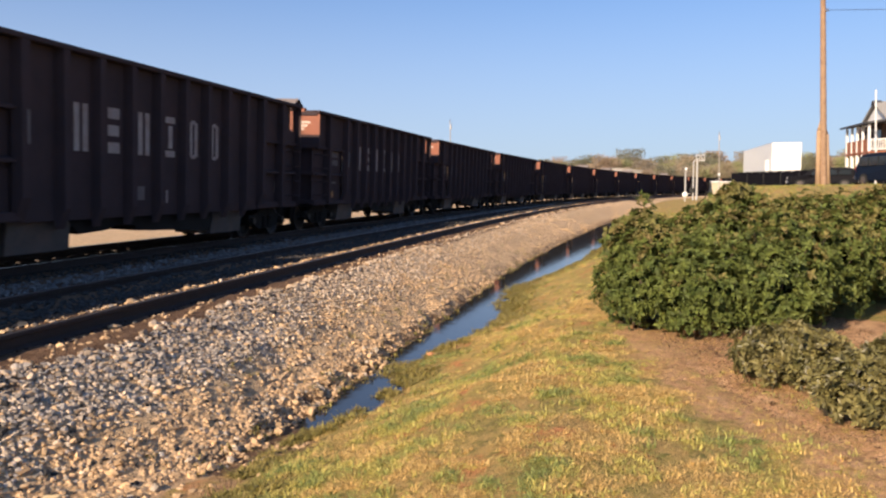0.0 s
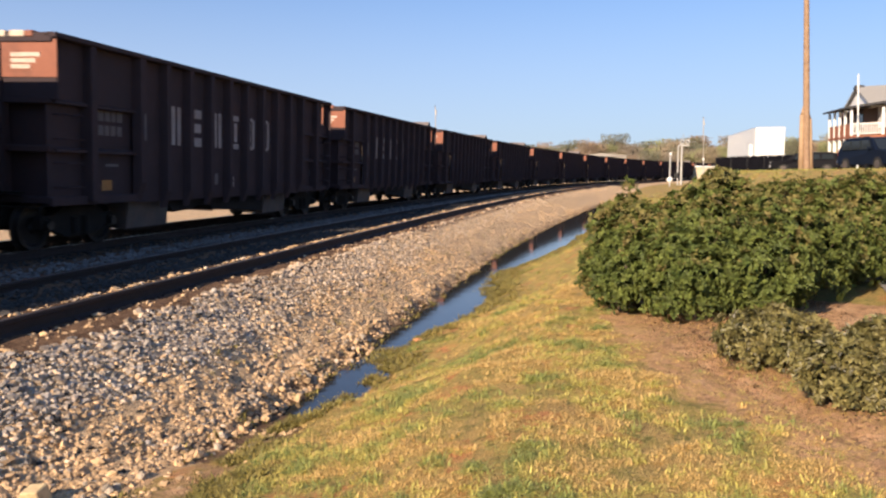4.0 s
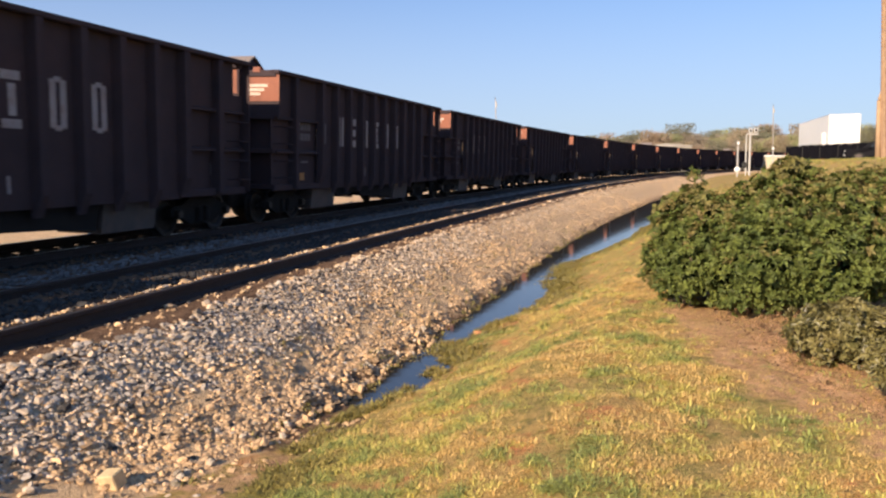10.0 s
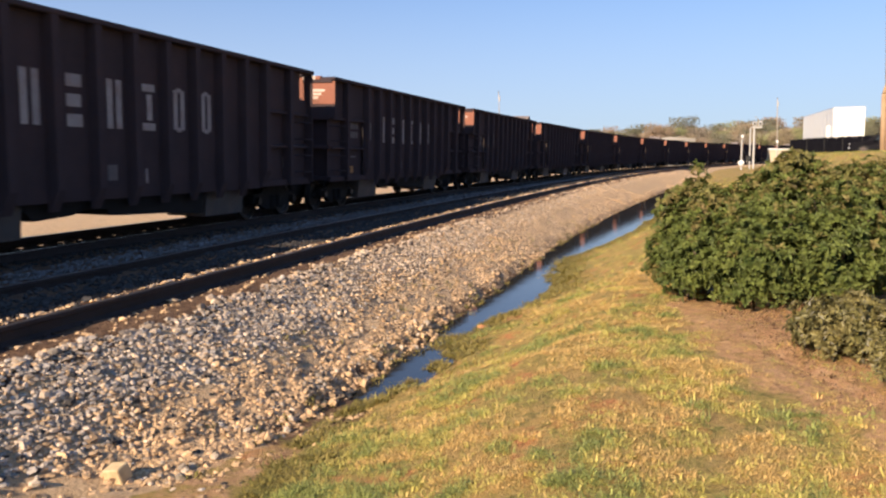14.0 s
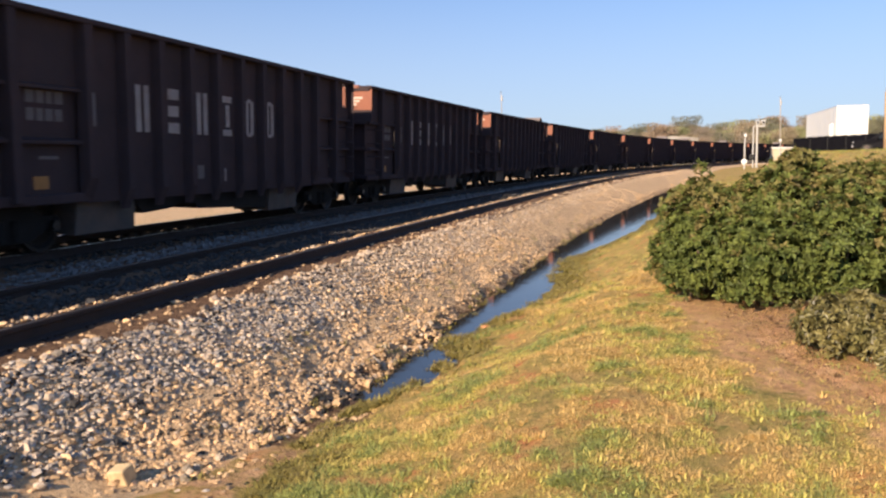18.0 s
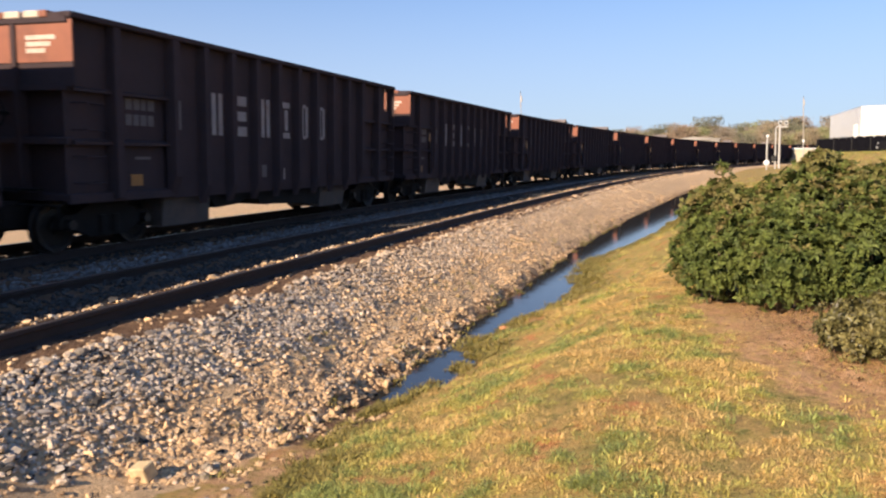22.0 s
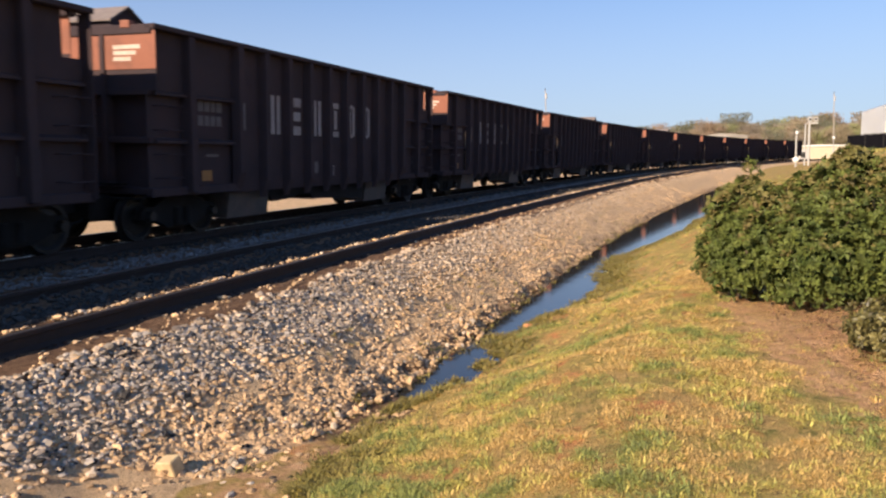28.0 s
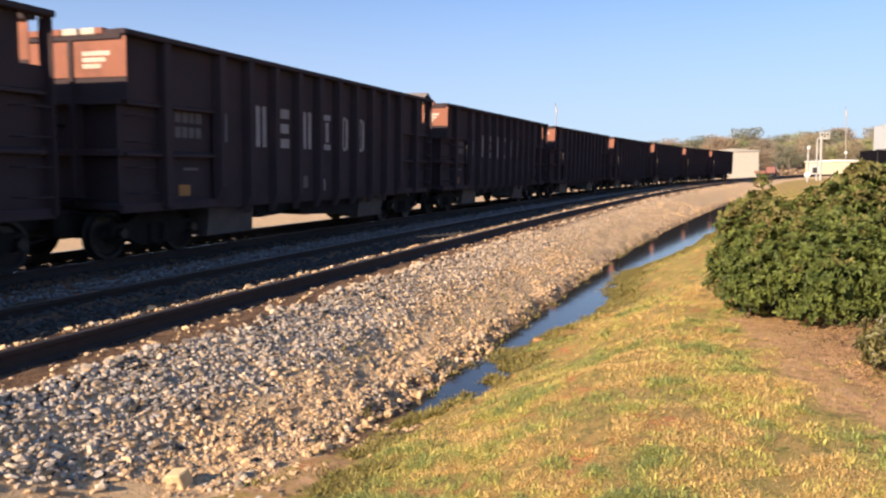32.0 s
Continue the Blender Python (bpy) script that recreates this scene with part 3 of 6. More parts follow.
def build_car():
    car = thing("gondola_car", "rust-brown ribbed steel gondola wagon of a long freight train", "freight car", group="cars of the freight train")
    # side sheets, with the tub's ends drawn in below the ledge
    for sx in (-1, 1):
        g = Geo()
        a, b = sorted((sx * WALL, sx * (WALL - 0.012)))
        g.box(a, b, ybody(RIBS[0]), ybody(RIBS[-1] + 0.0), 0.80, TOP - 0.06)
        part("side_sheet", g, SHADE_PAINT, car)
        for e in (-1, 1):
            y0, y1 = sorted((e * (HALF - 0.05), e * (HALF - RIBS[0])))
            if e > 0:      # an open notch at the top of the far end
                part("upper_side_sheet", Geo().box(a, b, y0, y1 - 0.42, LEDGES[0], TOP - 0.06), SHADE_PAINT, car)
                part("notch_sheet", Geo().box(a, b, y1 - 0.42, y1, LEDGES[0], 3.0), SHADE_PAINT, car)
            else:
                part("upper_side_sheet", Geo().box(a, b, y0, y1, LEDGES[0], TOP - 0.06), SHADE_PAINT, car)
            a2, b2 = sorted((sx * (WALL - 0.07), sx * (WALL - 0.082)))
            part("lower_side_sheet", Geo().box(a2, b2, y0, y1, SILL, LEDGES[0]), SHADE_PAINT, car)
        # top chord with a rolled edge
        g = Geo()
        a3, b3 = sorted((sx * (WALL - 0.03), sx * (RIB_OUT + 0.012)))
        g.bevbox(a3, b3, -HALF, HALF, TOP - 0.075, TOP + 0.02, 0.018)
        part("top_chord", g, SHADE_PAINT, car)
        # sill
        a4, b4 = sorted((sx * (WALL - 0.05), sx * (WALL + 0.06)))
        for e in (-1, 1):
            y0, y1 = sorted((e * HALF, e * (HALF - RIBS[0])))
            part("side_sill", Geo().bevbox(a4, b4, y0, y1, SILL - 0.10, SILL + 0.06, 0.015), SHADE_PAINT, car)
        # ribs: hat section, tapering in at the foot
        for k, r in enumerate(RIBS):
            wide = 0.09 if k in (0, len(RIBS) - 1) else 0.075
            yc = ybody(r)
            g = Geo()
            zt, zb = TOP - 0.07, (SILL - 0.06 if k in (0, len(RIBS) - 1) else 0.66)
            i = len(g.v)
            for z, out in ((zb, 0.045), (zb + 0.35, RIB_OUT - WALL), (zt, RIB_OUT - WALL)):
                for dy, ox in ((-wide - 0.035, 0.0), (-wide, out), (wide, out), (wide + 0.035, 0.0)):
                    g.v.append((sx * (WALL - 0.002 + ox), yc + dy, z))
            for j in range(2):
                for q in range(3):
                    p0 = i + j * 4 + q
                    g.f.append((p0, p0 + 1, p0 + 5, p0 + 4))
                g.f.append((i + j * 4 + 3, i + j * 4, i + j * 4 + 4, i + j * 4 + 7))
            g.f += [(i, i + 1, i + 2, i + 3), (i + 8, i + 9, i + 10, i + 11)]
            part("rib", g, SHADE_PAINT, car)
        # corner posts and the inner end posts
        for e in (-1, 1):
            for d, wdt in ((0.06, 0.018), (1.02 if e < 0 else 1.20, 0.085)):
                yc = e * (HALF - d)
                g = Geo()
                a5, b5 = sorted((sx * (WALL - 0.09), sx * (RIB_OUT - 0.01)))
                g.bevbox(a5, b5, yc - wdt, yc + wdt, LEDGES[0] if e < 0 and d < 0.5 else SILL - 0.05, TOP - 0.07, 0.015)
                part("corner_post" if d < 0.5 else "side_post", g, SHADE_PAINT, car)
            for z in LEDGES:
                g = Geo()
                a6, b6 = sorted((sx * (WALL - 0.08), sx * (WALL + 0.075)))
                y0, y1 = sorted((e * (HALF - 0.12), e * (HALF - RIBS[0] + 0.09)))
                g.prism([(a6, z - 0.05), (b6, z - 0.05), (b6, z), (a6, z + 0.05)] if sx > 0 else [(b6, z - 0.05), (a6, z - 0.05), (a6, z), (b6, z + 0.05)], y0, y1, "y")
                part("side_ledge", g, SHADE_PAINT, car)
        # bare plates of the discharge chutes between truck and belly
        for e in (-1, 1):
            g = Geo()
            y0, y1 = (ybody(2.45), ybody(3.90)) if e < 0 else (ybody(8.80), ybody(10.25))
            g.prism([(sx * 1.26, SILL - 0.10), (sx * 1.30, SILL - 0.10), (sx * 1.24, 0.26), (sx * 1.20, 0.26)], y0, y1, "y")
            for yy in (y0, y1):
                g.box(*sorted((sx * 1.25, sx * 0.3)), yy - 0.012, yy + 0.012, 0.26, SILL - 0.1)
            part("chute_plate", g, GATE_GREY, car, "bare grey steel chute plate")
        # lettering drawn as plain bars
        if sx < 0:
            continue
        upright = ((0.00, 0.14, 0, 1), (0.23, 0.37, 0, 1))
        combed = ((0.00, 0.34, 0.76, 1), (0.00, 0.32, 0.38, 0.62), (0.00, 0.34, 0, 0.24))
        stacked = ((0.00, 0.36, 0.84, 1), (0.13, 0.27, 0.22, 0.78), (0.00, 0.36, 0, 0.16))
        rounded = ((0.00, 0.13, 0.05, 0.95), (0.22, 0.35, 0.05, 0.95), (0.10, 0.25, 0.90, 1.0), (0.10, 0.25, 0, 0.10))
        bars = [upright, combed, upright, stacked, rounded, rounded]
        for k, cell in enumerate(bars):
            g = Geo()
            for u0, u1, v0, v1 in cell:
                # read from the near end on this side, from the far end on the other
                p0, p1 = 3.81 + 0.922 * k + u0, 3.81 + 0.922 * k + u1
                if sx < 0:
                    p0, p1 = BODY - p1, BODY - p0
                g.box(*sorted((sx * (WALL + 0.001), sx * (WALL + 0.006))), ybody(p0), ybody(p1), 2.01 + 0.84 * v0, 2.01 + 0.84 * v1)
            part("painted_mark", g, LETTER, car, "faded white painted block mark")
        # number panel: two rows of plain bars
        for z0, ws in ((2.38, (0.16, 0.15, 0.12, 0.17)), (2.11, (0.15, 0.13, 0.15, 0.15))):
            g = Geo()
            p = 1.42
            for wd in ws:
                p0, p1 = (p, p + wd) if sx > 0 else (BODY - p - wd, BODY - p)
                g.box(*sorted((sx * (WALL - 0.069), sx * (WALL - 0.064))), ybody(p0), ybody(p1), z0, z0 + 0.19)
                p += wd + 0.045
            part("number_bar", g, LETTER_DULL, car, "row of dull white bars")
        for p, z0, wd, hh, mt, nm in ((1.50, 1.06, 0.30, 0.20, YELLOW, "reflector"), (12.0, 1.25, 0.3, 0.28, LETTER_DULL, "data_plate"),
                                      (5.62, 1.12, 0.24, 0.27, LETTER_DULL, "label_plate"), (6.62, 1.05, 0.06, 0.26, LETTER, "label_plate"),
                                      (1.62, 1.52, 0.40, 0.05, LETTER_DULL, "data_plate")):
            g = Geo()
            p0 = p if sx > 0 else BODY - p - wd
            base = WALL - 0.069 if (p < RIBS[0] or p > RIBS[-1]) else WALL + 0.001
            g.box(*sorted((sx * base, sx * (base + 0.006))), ybody(p0), ybody(p0 + wd), z0, z0 + hh)
            part(nm, g, mt, car)
        part("capacity_stripe", Geo().box(RIB_OUT - 0.001, RIB_OUT + 0.004, ybody(RIBS[0] + 0.015), ybody(RIBS[0] + 0.075), 2.06, 2.60), LETTER_DULL, car)
        # grab irons at the corner
        for e in (-1, 1):
            for k in range(4):
                z = 1.15 + 0.42 * k
                g = Geo().tube((sx * (RIB_OUT + 0.05), e * (HALF - 0.20), z), (sx * (RIB_OUT + 0.05), e * (HALF - 0.62), z), 0.012, n=5)
                for d in (0.20, 0.62):
                    g.tube((sx * (RIB_OUT + 0.05), e * (HALF - d), z), (sx * (WALL - 0.08), e * (HALF - d), z), 0.012, n=5)
                part("grab_iron", g, SHADE_PAINT, car)
    # ends
    for e in (-1, 1):
        back = 0.03 if e < 0 else 0.30
        y0, y1 = sorted((e * (HALF - back), e * (HALF - back - 0.015)))
        edge = RIB_OUT - 0.004 if e < 0 else WALL
        # only this upper sheet has the sunlit tone; walls below carry painted shade
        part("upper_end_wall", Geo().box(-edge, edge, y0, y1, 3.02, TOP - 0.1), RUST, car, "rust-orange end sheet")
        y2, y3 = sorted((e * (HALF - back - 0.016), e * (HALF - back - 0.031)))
        part("middle_end_wall", Geo().box(-WALL, WALL, y2, y3, LEDGES[0], 3.06), SHADE_PAINT, car)
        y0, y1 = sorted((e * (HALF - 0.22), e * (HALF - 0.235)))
        part("lower_end_wall", Geo().box(-WALL + 0.08, WALL - 0.08, y0, y1, SILL, LEDGES[0]), SHADE_PAINT, car)
        y0, y1 = (-HALF, -HALF + 0.12) if e < 0 else (HALF - 0.39, HALF - 0.25)
        part("end_chord", Geo().bevbox(-WALL - 0.1, WALL + 0.1, y0, y1, TOP - 0.15, TOP + 0.016, 0.018), SHADE_PAINT, car)
        for z in (*LEDGES, SILL):
            y0, y1 = sorted((e * (HALF - 0.034), e * (HALF - 0.24)))
            part("end_ledge", Geo().bevbox(-WALL, WALL, y0, y1, z - 0.06, z + 0.06, 0.015), SHADE_PAINT, car)
        for x in (-0.62, 0.47):
            y0, y1 = sorted((e * HALF, e * (HALF - 0.2))) if e < 0 else (HALF - 0.37, HALF - 0.21)
            part("end_post", Geo().bevbox(x - 0.055, x + 0.055, y0, y1, SILL, TOP - 0.1, 0.015), SHADE_PAINT, car)
        # stencil block on the end sheet
        g = Geo()
        for k in range(3):
            y0, y1 = sorted((e * (HALF - 0.028), e * (HALF - 0.022)))
            if e > 0:
                continue
            x0, x1 = (0.72, 1.30 - 0.1 * k) if e < 0 else (-1.30 + 0.1 * k, -0.72)
            g.box(x0, x1, y0, y1, 3.36 - 0.1 * k, 3.43 - 0.1 * k)
        part("stencil_bar", g, STENCIL, car)
        # open corner frame, platform and ladder
        g = Geo()
        for x in (-1.45, -1.05):
            g.tube((x, e * (HALF + 0.07), 1.0), (x, e * (HALF + 0.07), TOP - 0.05), 0.016, n=5)
        for k in range(8):
            z = 1.1 + 0.34 * k
            g.tube((-1.45, e * (HALF + 0.07), z), (-1.05, e * (HALF + 0.07), z), 0.012, n=5)
        part("ladder", g, RUST, car)
        g = Geo()
        y0, y1 = sorted((e * (HALF - 0.05), e * (HALF + 0.10)))
        g.box(-0.9, 0.9, y0, y1, 1.02, 1.06)
        part("end_step", g, RUST_DARK, car)
        g = Geo()
        y0, y1 = sorted((e * (HALF - 0.3), e * (HALF + 0.36)))
        g.bevbox(-0.13, 0.13, y0, y1, 0.74, 0.98, 0.02)
        y0, y1 = sorted((e * (HALF + 0.36), e * (CAR_PITCH / 2 + 0.02)))
        g.bevbox(-0.19, 0.17, y0, y1, 0.50, 1.02, 0.04)
        part("coupler", g, RUST_DARK, car)
        hose = Geo()
        pts = [(0.36, e * (HALF - 0.1), 0.78), (0.36, e * (HALF + 0.22), 0.66), (0.30, e * (HALF + 0.45), 0.40), (0.24, e * (CAR_PITCH / 2), 0.33)]
        for q0, q1 in zip(pts, pts[1:]):
            hose.tube(q0, q1, 0.03, n=6)
        part("air_hose", hose, RUST_DARK, car)
        lever = Geo().tube((-1.35, e * (HALF + 0.12), 0.80), (1.35, e * (HALF + 0.12), 0.80), 0.016, n=5)
        for q in (-1.35, 1.35):
            lever.tube((q, e * (HALF + 0.12), 0.80), (q, e * (HALF + 0.12), 0.62), 0.016, n=5)
            lever.tube((q, e * (HALF + 0.12), 0.80), (q, e * (HALF - 0.08), 0.86), 0.016, n=5)
        part("cut_lever", lever, RUST_DARK, car)
        y0, y1 = sorted((e * (HALF - 0.55), e * (HALF + 0.42)))
        part("draft_gear", Geo().bevbox(-0.50, 0.50, y0, y1, 0.38, SILL - 0.07, 0.05), RUST_DARK, car)
        build_truck(car, e * (HALF - 1.22))
    # brake wheel on the near end
    g = Geo()
    for k in range(16):
        w0, w1 = 2 * math.pi * k / 16, 2 * math.pi * (k + 1) / 16
        g.tube((0.1 + 0.27 * math.cos(w0), -HALF - 0.12, 2.25 + 0.27 * math.sin(w0)), (0.1 + 0.27 * math.cos(w1), -HALF - 0.12, 2.25 + 0.27 * math.sin(w1)), 0.016, n=5)
    for k in range(4):
        w0 = math.pi * k / 2 + 0.4
        g.tube((0.1, -HALF - 0.1, 2.25), (0.1 + 0.27 * math.cos(w0), -HALF - 0.12, 2.25 + 0.27 * math.sin(w0)), 0.012, n=5)
    g.tube((0.1, -HALF - 0.13, 2.25), (0.1, -HALF + 0.2, 2.25), 0.03, n=6)
    part("brake_wheel", g, RUST_DARK, car)
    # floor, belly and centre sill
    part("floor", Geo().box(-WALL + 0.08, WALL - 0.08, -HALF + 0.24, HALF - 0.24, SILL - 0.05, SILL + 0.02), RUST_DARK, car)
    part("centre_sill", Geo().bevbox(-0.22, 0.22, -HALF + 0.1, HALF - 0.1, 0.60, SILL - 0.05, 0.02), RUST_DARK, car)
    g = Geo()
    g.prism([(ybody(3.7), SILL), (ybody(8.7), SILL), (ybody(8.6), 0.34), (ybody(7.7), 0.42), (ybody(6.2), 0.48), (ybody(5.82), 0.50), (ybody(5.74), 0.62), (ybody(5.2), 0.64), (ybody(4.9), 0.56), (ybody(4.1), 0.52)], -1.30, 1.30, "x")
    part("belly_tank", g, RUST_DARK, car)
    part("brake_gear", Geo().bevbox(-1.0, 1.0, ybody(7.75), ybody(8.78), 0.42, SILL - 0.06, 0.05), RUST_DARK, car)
    g = Geo()
    g.prism([(-WALL + 0.1, SILL), (WALL - 0.1, SILL), (WALL - 0.1, 1.9), (0.6, 2.5), (-0.6, 2.55), (-WALL + 0.1, 2.0)], -HALF + 0.3, HALF - 0.3, "y")
    part("load", g, STONE_TAN, car, "crushed stone load below the rim")
    return car


def build_hood(car):
    """A gabled weatherboard cover standing on the rim of some cars."""
    g = Geo()
    g.prism([(-HALF + 0.10, TOP + 0.02), (-HALF + 0.85, TOP + 0.02), (-HALF + 0.85, TOP + 0.14), (-HALF + 0.475, TOP + 0.38), (-HALF + 0.10, TOP + 0.14)], -0.70, 0.62, "x")
    hood = part("cover_box", g, SHADE_PAINT, car, "small gabled cover on the rim")
    g = Geo()
    for q in (-1, 1):
        g.prism([(-HALF + 0.475, TOP + 0.42), (-HALF + 0.475, TOP + 0.39), (-HALF + 0.475 + q * 0.46, TOP + 0.10), (-HALF + 0.475 + q * 0.46, TOP + 0.13)], -0.77, 0.69, "x")
    part("cover_roof", g, HOOD_GREY, hood)


def travelled(t):
    """Metres that the train has come by t seconds."""
    return ((((1.5212e-06 * t - 1.16804e-04) * t + 3.44286e-03) * t - 2.85523e-02) * t + 13.7566343) * t - 22.4069


FIRST_CAR, LAST_CAR = -5, 36
HOODED = (0, 5, 6, 7, 9, 15, 19, 23, 24, 26, 29, 31)
TRAIN = []
_first = build_car()
_hooded = copy_thing(_first, Matrix())
build_hood(_hooded)
part("rim_cap", Geo().bevbox(0.92, 1.12, -HALF - 0.02, -HALF + 0.13, TOP - 0.04, TOP + 0.09, 0.012), RUST, _hooded)
for _x0, _x1, _mt in ((-1.1, 0.31, RUST), (0.33, 0.66, CAP_PAINT), (0.72, 1.03, CAP_PAINT), (1.035, 1.19, RUST)):
    part("rim_cap", Geo().bevbox(_x0, _x1, -HALF - 0.02, -HALF + 0.13, TOP - 0.06, TOP + 0.045, 0.012), _mt, _first)


# small surges along the way, metres at whole seconds
SURGE = {0: -0.18, 1: 0.05, 2: 0.02, 3: 0.0, 4: 0.0, 5: -0.01, 6: 0.02, 7: 0.04, 8: 0.06, 9: 0.08, 10: 0.09, 11: 0.05, 12: 0.04, 13: 0.0, 14: 0.04,
         15: 0.0, 16: -0.05, 17: -0.11, 18: -0.13, 19: -0.14, 20: -0.14, 21: -0.07, 22: -0.05, 23: -0.03, 24: 0.04, 25: 0.08, 26: 0.02, 27: -0.06,
         28: -0.12, 29: -0.10, 30: -0.03, 31: 0.05, 32: -0.08}


def car_pose(n, t):
    return line_frame(n * CAR_PITCH - travelled(t) - SURGE[t] + HALF)


for _n in range(FIRST_CAR, LAST_CAR + 1):
    if _n == FIRST_CAR:
        _car = _first
    elif _n == HOODED[0]:
        _car = _hooded
    else:
        _car = copy_thing(_hooded if _n in HOODED else _first, Matrix())
    _car.matrix_basis = car_pose(_n, 0)
    TRAIN.append((_n, _car))

# ---------------------------------------------------------------- ballast
ICO_V = []
_p = (1 + 5 ** 0.5) / 2
for _a, _b in ((1, _p), (-1, _p), (1, -_p), (-1, -_p)):
    ICO_V += [(0, _a, _b), (_a, _b, 0), (_b, 0, _a)]
ICO_V = np.array(ICO_V) / np.linalg.norm(ICO_V[0])


def _ico_faces():
    out = []
    for i in range(12):
        for j in range(i + 1, 12):
            for k in range(j + 1, 12):
                if all(np.linalg.norm(ICO_V[p] - ICO_V[q]) < 1.2 for p, q in ((i, j), (j, k), (i, k))):
                    n = np.cross(ICO_V[j] - ICO_V[i], ICO_V[k] - ICO_V[i])
                    out.append((i, j, k) if n @ ICO_V[i] > 0 else (i, k, j))
    return np.array(out)


ICO_F = _ico_faces()


def rotations(rng, n):
    q = rng.normal(size=(n, 4))
    q /= np.linalg.norm(q, axis=1)[:, None]
    w, x, y, z = q.T
    return np.stack([np.stack([1 - 2 * (y * y + z * z), 2 * (x * y - z * w), 2 * (x * z + y * w)], 1),
                     np.stack([2 * (x * y + z * w), 1 - 2 * (x * x + z * z), 2 * (y * z - x * w)], 1),
                     np.stack([2 * (x * z - y * w), 2 * (y * z + x * w), 1 - 2 * (x * x + y * y)], 1)], 1)


def stone_mesh(name, px, py, pz, r, rng, mat):
    """Many angular stones in one mesh."""
    n = len(px)
    shape = ICO_V[None] * rng.uniform(0.62, 1.3, (n, 12, 1)) * rng.uniform(0.6, 1.35, (n, 1, 3))
    v = np.einsum("nij,nkj->nki", rotations(rng, n), shape) * r[:, None, None]
    v[:, :, 2] *= 0.66
    v += np.stack([px, py, pz], 1)[:, None]
    f = ICO_F[None] + (np.arange(n) * 12)[:, None, None]
    return big_mesh(name, v.reshape(-1, 3), f.reshape(-1, 3), mat)


def line_points(rng, n, s0, s1, o0, o1):
    s, o = rng.uniform(s0, s1, n), rng.uniform(o0, o1, n)
    x, y, th = (np.interp(s, LS, q) for q in (LX, LY, LTH))
    return s, o, x + o * np.cos(th), y - o * np.sin(th)


def build_ballast():
    rng = np.random.default_rng(5)
    bed = thing("ballast_bed", "crushed grey and tan stone ballast with muddy lower edge", "ballast", kind="structure")
    sets = {"grey": [], "blue": [], "tan": [], "dark": [], "dusty": []}

    def scatter(count, s0, s1, o0, o1, r0, r1, lift=0.35, big=0.05):
        s, o, x, y = line_points(rng, count, s0, s1, o0, o1)
        z, _, _, wl, wr = height(x, y)
        r = rng.uniform(r0, r1, count) * np.where(rng.random(count) < big, 1.5, 1.0)
        keep = (o < wl - 0.04 + 0.10 * rng.random(count)) | ((o < wl + 0.22) & (s < 12) & (rng.random(count) < 0.10)) | ((s < 6.4) & (o < 8.25) & (rng.random(count) < 0.26))
        # thin strip of bare brown soil beside the near rail, bare patches lower down
        soil = (o > 5.42) & (o < 5.90 + 0.13 * patches(x, y, 3.0, 4))
        keep &= ~(soil & (rng.random(count) < 0.97))
        # streaks of tan soil along the lower slope
        streak = patches(s * 0.35, o * 3.2, 1.0, 4) + 0.5 * patches(x, y, 2.6, 6)
        toe = smooth(6.55, 6.95, o) * (s > 3.6)
        keep &= rng.random(count) > 0.88 * toe * smooth(-0.05, 0.25, streak)
        keep &= ~((o - 0.85 * s > 3.46 + 0.12 * patches(x, y, 2.4, 2)) & (s < 4.25) & (o < 7.3) & (rng.random(count) < 0.88))
        keep &= ~((o > SPACING + 0.3) & (o < 5.4) & (patches(x, y, 2.5, 7) < -0.15) & (rng.random(count) < 0.8))
        lift = np.where(toe > 0.5, lift - 0.15, lift)
        rails = np.minimum.reduce([abs(o - q) for q in (-0.7535, 0.7535, SPACING - 0.7535, SPACING + 0.7535)])
        keep &= rails > 0.10
        tan = rng.random(count) < np.clip(0.13 + 0.80 * smooth(6.45, 7.05, o + 0.30 * patches(x, y, 0.9, 7)) + 0.20 * smooth(9, 22, s), 0, 0.92)
        blue = rng.random(count) < 0.45 * (1 - smooth(5, 14, s))
        tan |= soil
        # stone tones switch at the train's shadow edge, so its shade is painted
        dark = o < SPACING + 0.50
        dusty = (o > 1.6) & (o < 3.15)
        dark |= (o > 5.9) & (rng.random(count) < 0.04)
        tan |= (o > SPACING + 0.3) & (o < 5.45) & (rng.random(count) < 0.75)
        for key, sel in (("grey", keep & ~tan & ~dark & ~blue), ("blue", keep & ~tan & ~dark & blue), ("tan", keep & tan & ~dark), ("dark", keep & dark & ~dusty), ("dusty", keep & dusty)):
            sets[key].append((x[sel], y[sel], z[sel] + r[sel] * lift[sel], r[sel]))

    scatter(25000, 1.2, 9.0, 5.45, 8.1, 0.016, 0.034, 0.02, 0.10)
    scatter(9000, -6.0, 1.2, 5.45, 8.1, 0.016, 0.032)
    scatter(19000, 9.0, 20.0, 5.45, 8.0, 0.016, 0.032, 0.15)
    scatter(17000, 20.0, 48.0, 5.45, 8.6, 0.016, 0.032, -0.15)
    scatter(9000, 48.0, 95.0, 5.45, 9.2, 0.020, 0.036, -0.3)
    for a, b in ((-2.6, 2.6), (2.0, 6.0)):
        scatter(10000, -3.0, 26.0, a, b, 0.022, 0.04)
        scatter(4500, 26.0, 70.0, a, b, 0.04, 0.07)
    # a raised lip of stones against the inside of the near rail
    scatter(15000, 0.0, 40.0, SPACING - 0.1, SPACING + 0.67, 0.010, 0.021, 0.5)
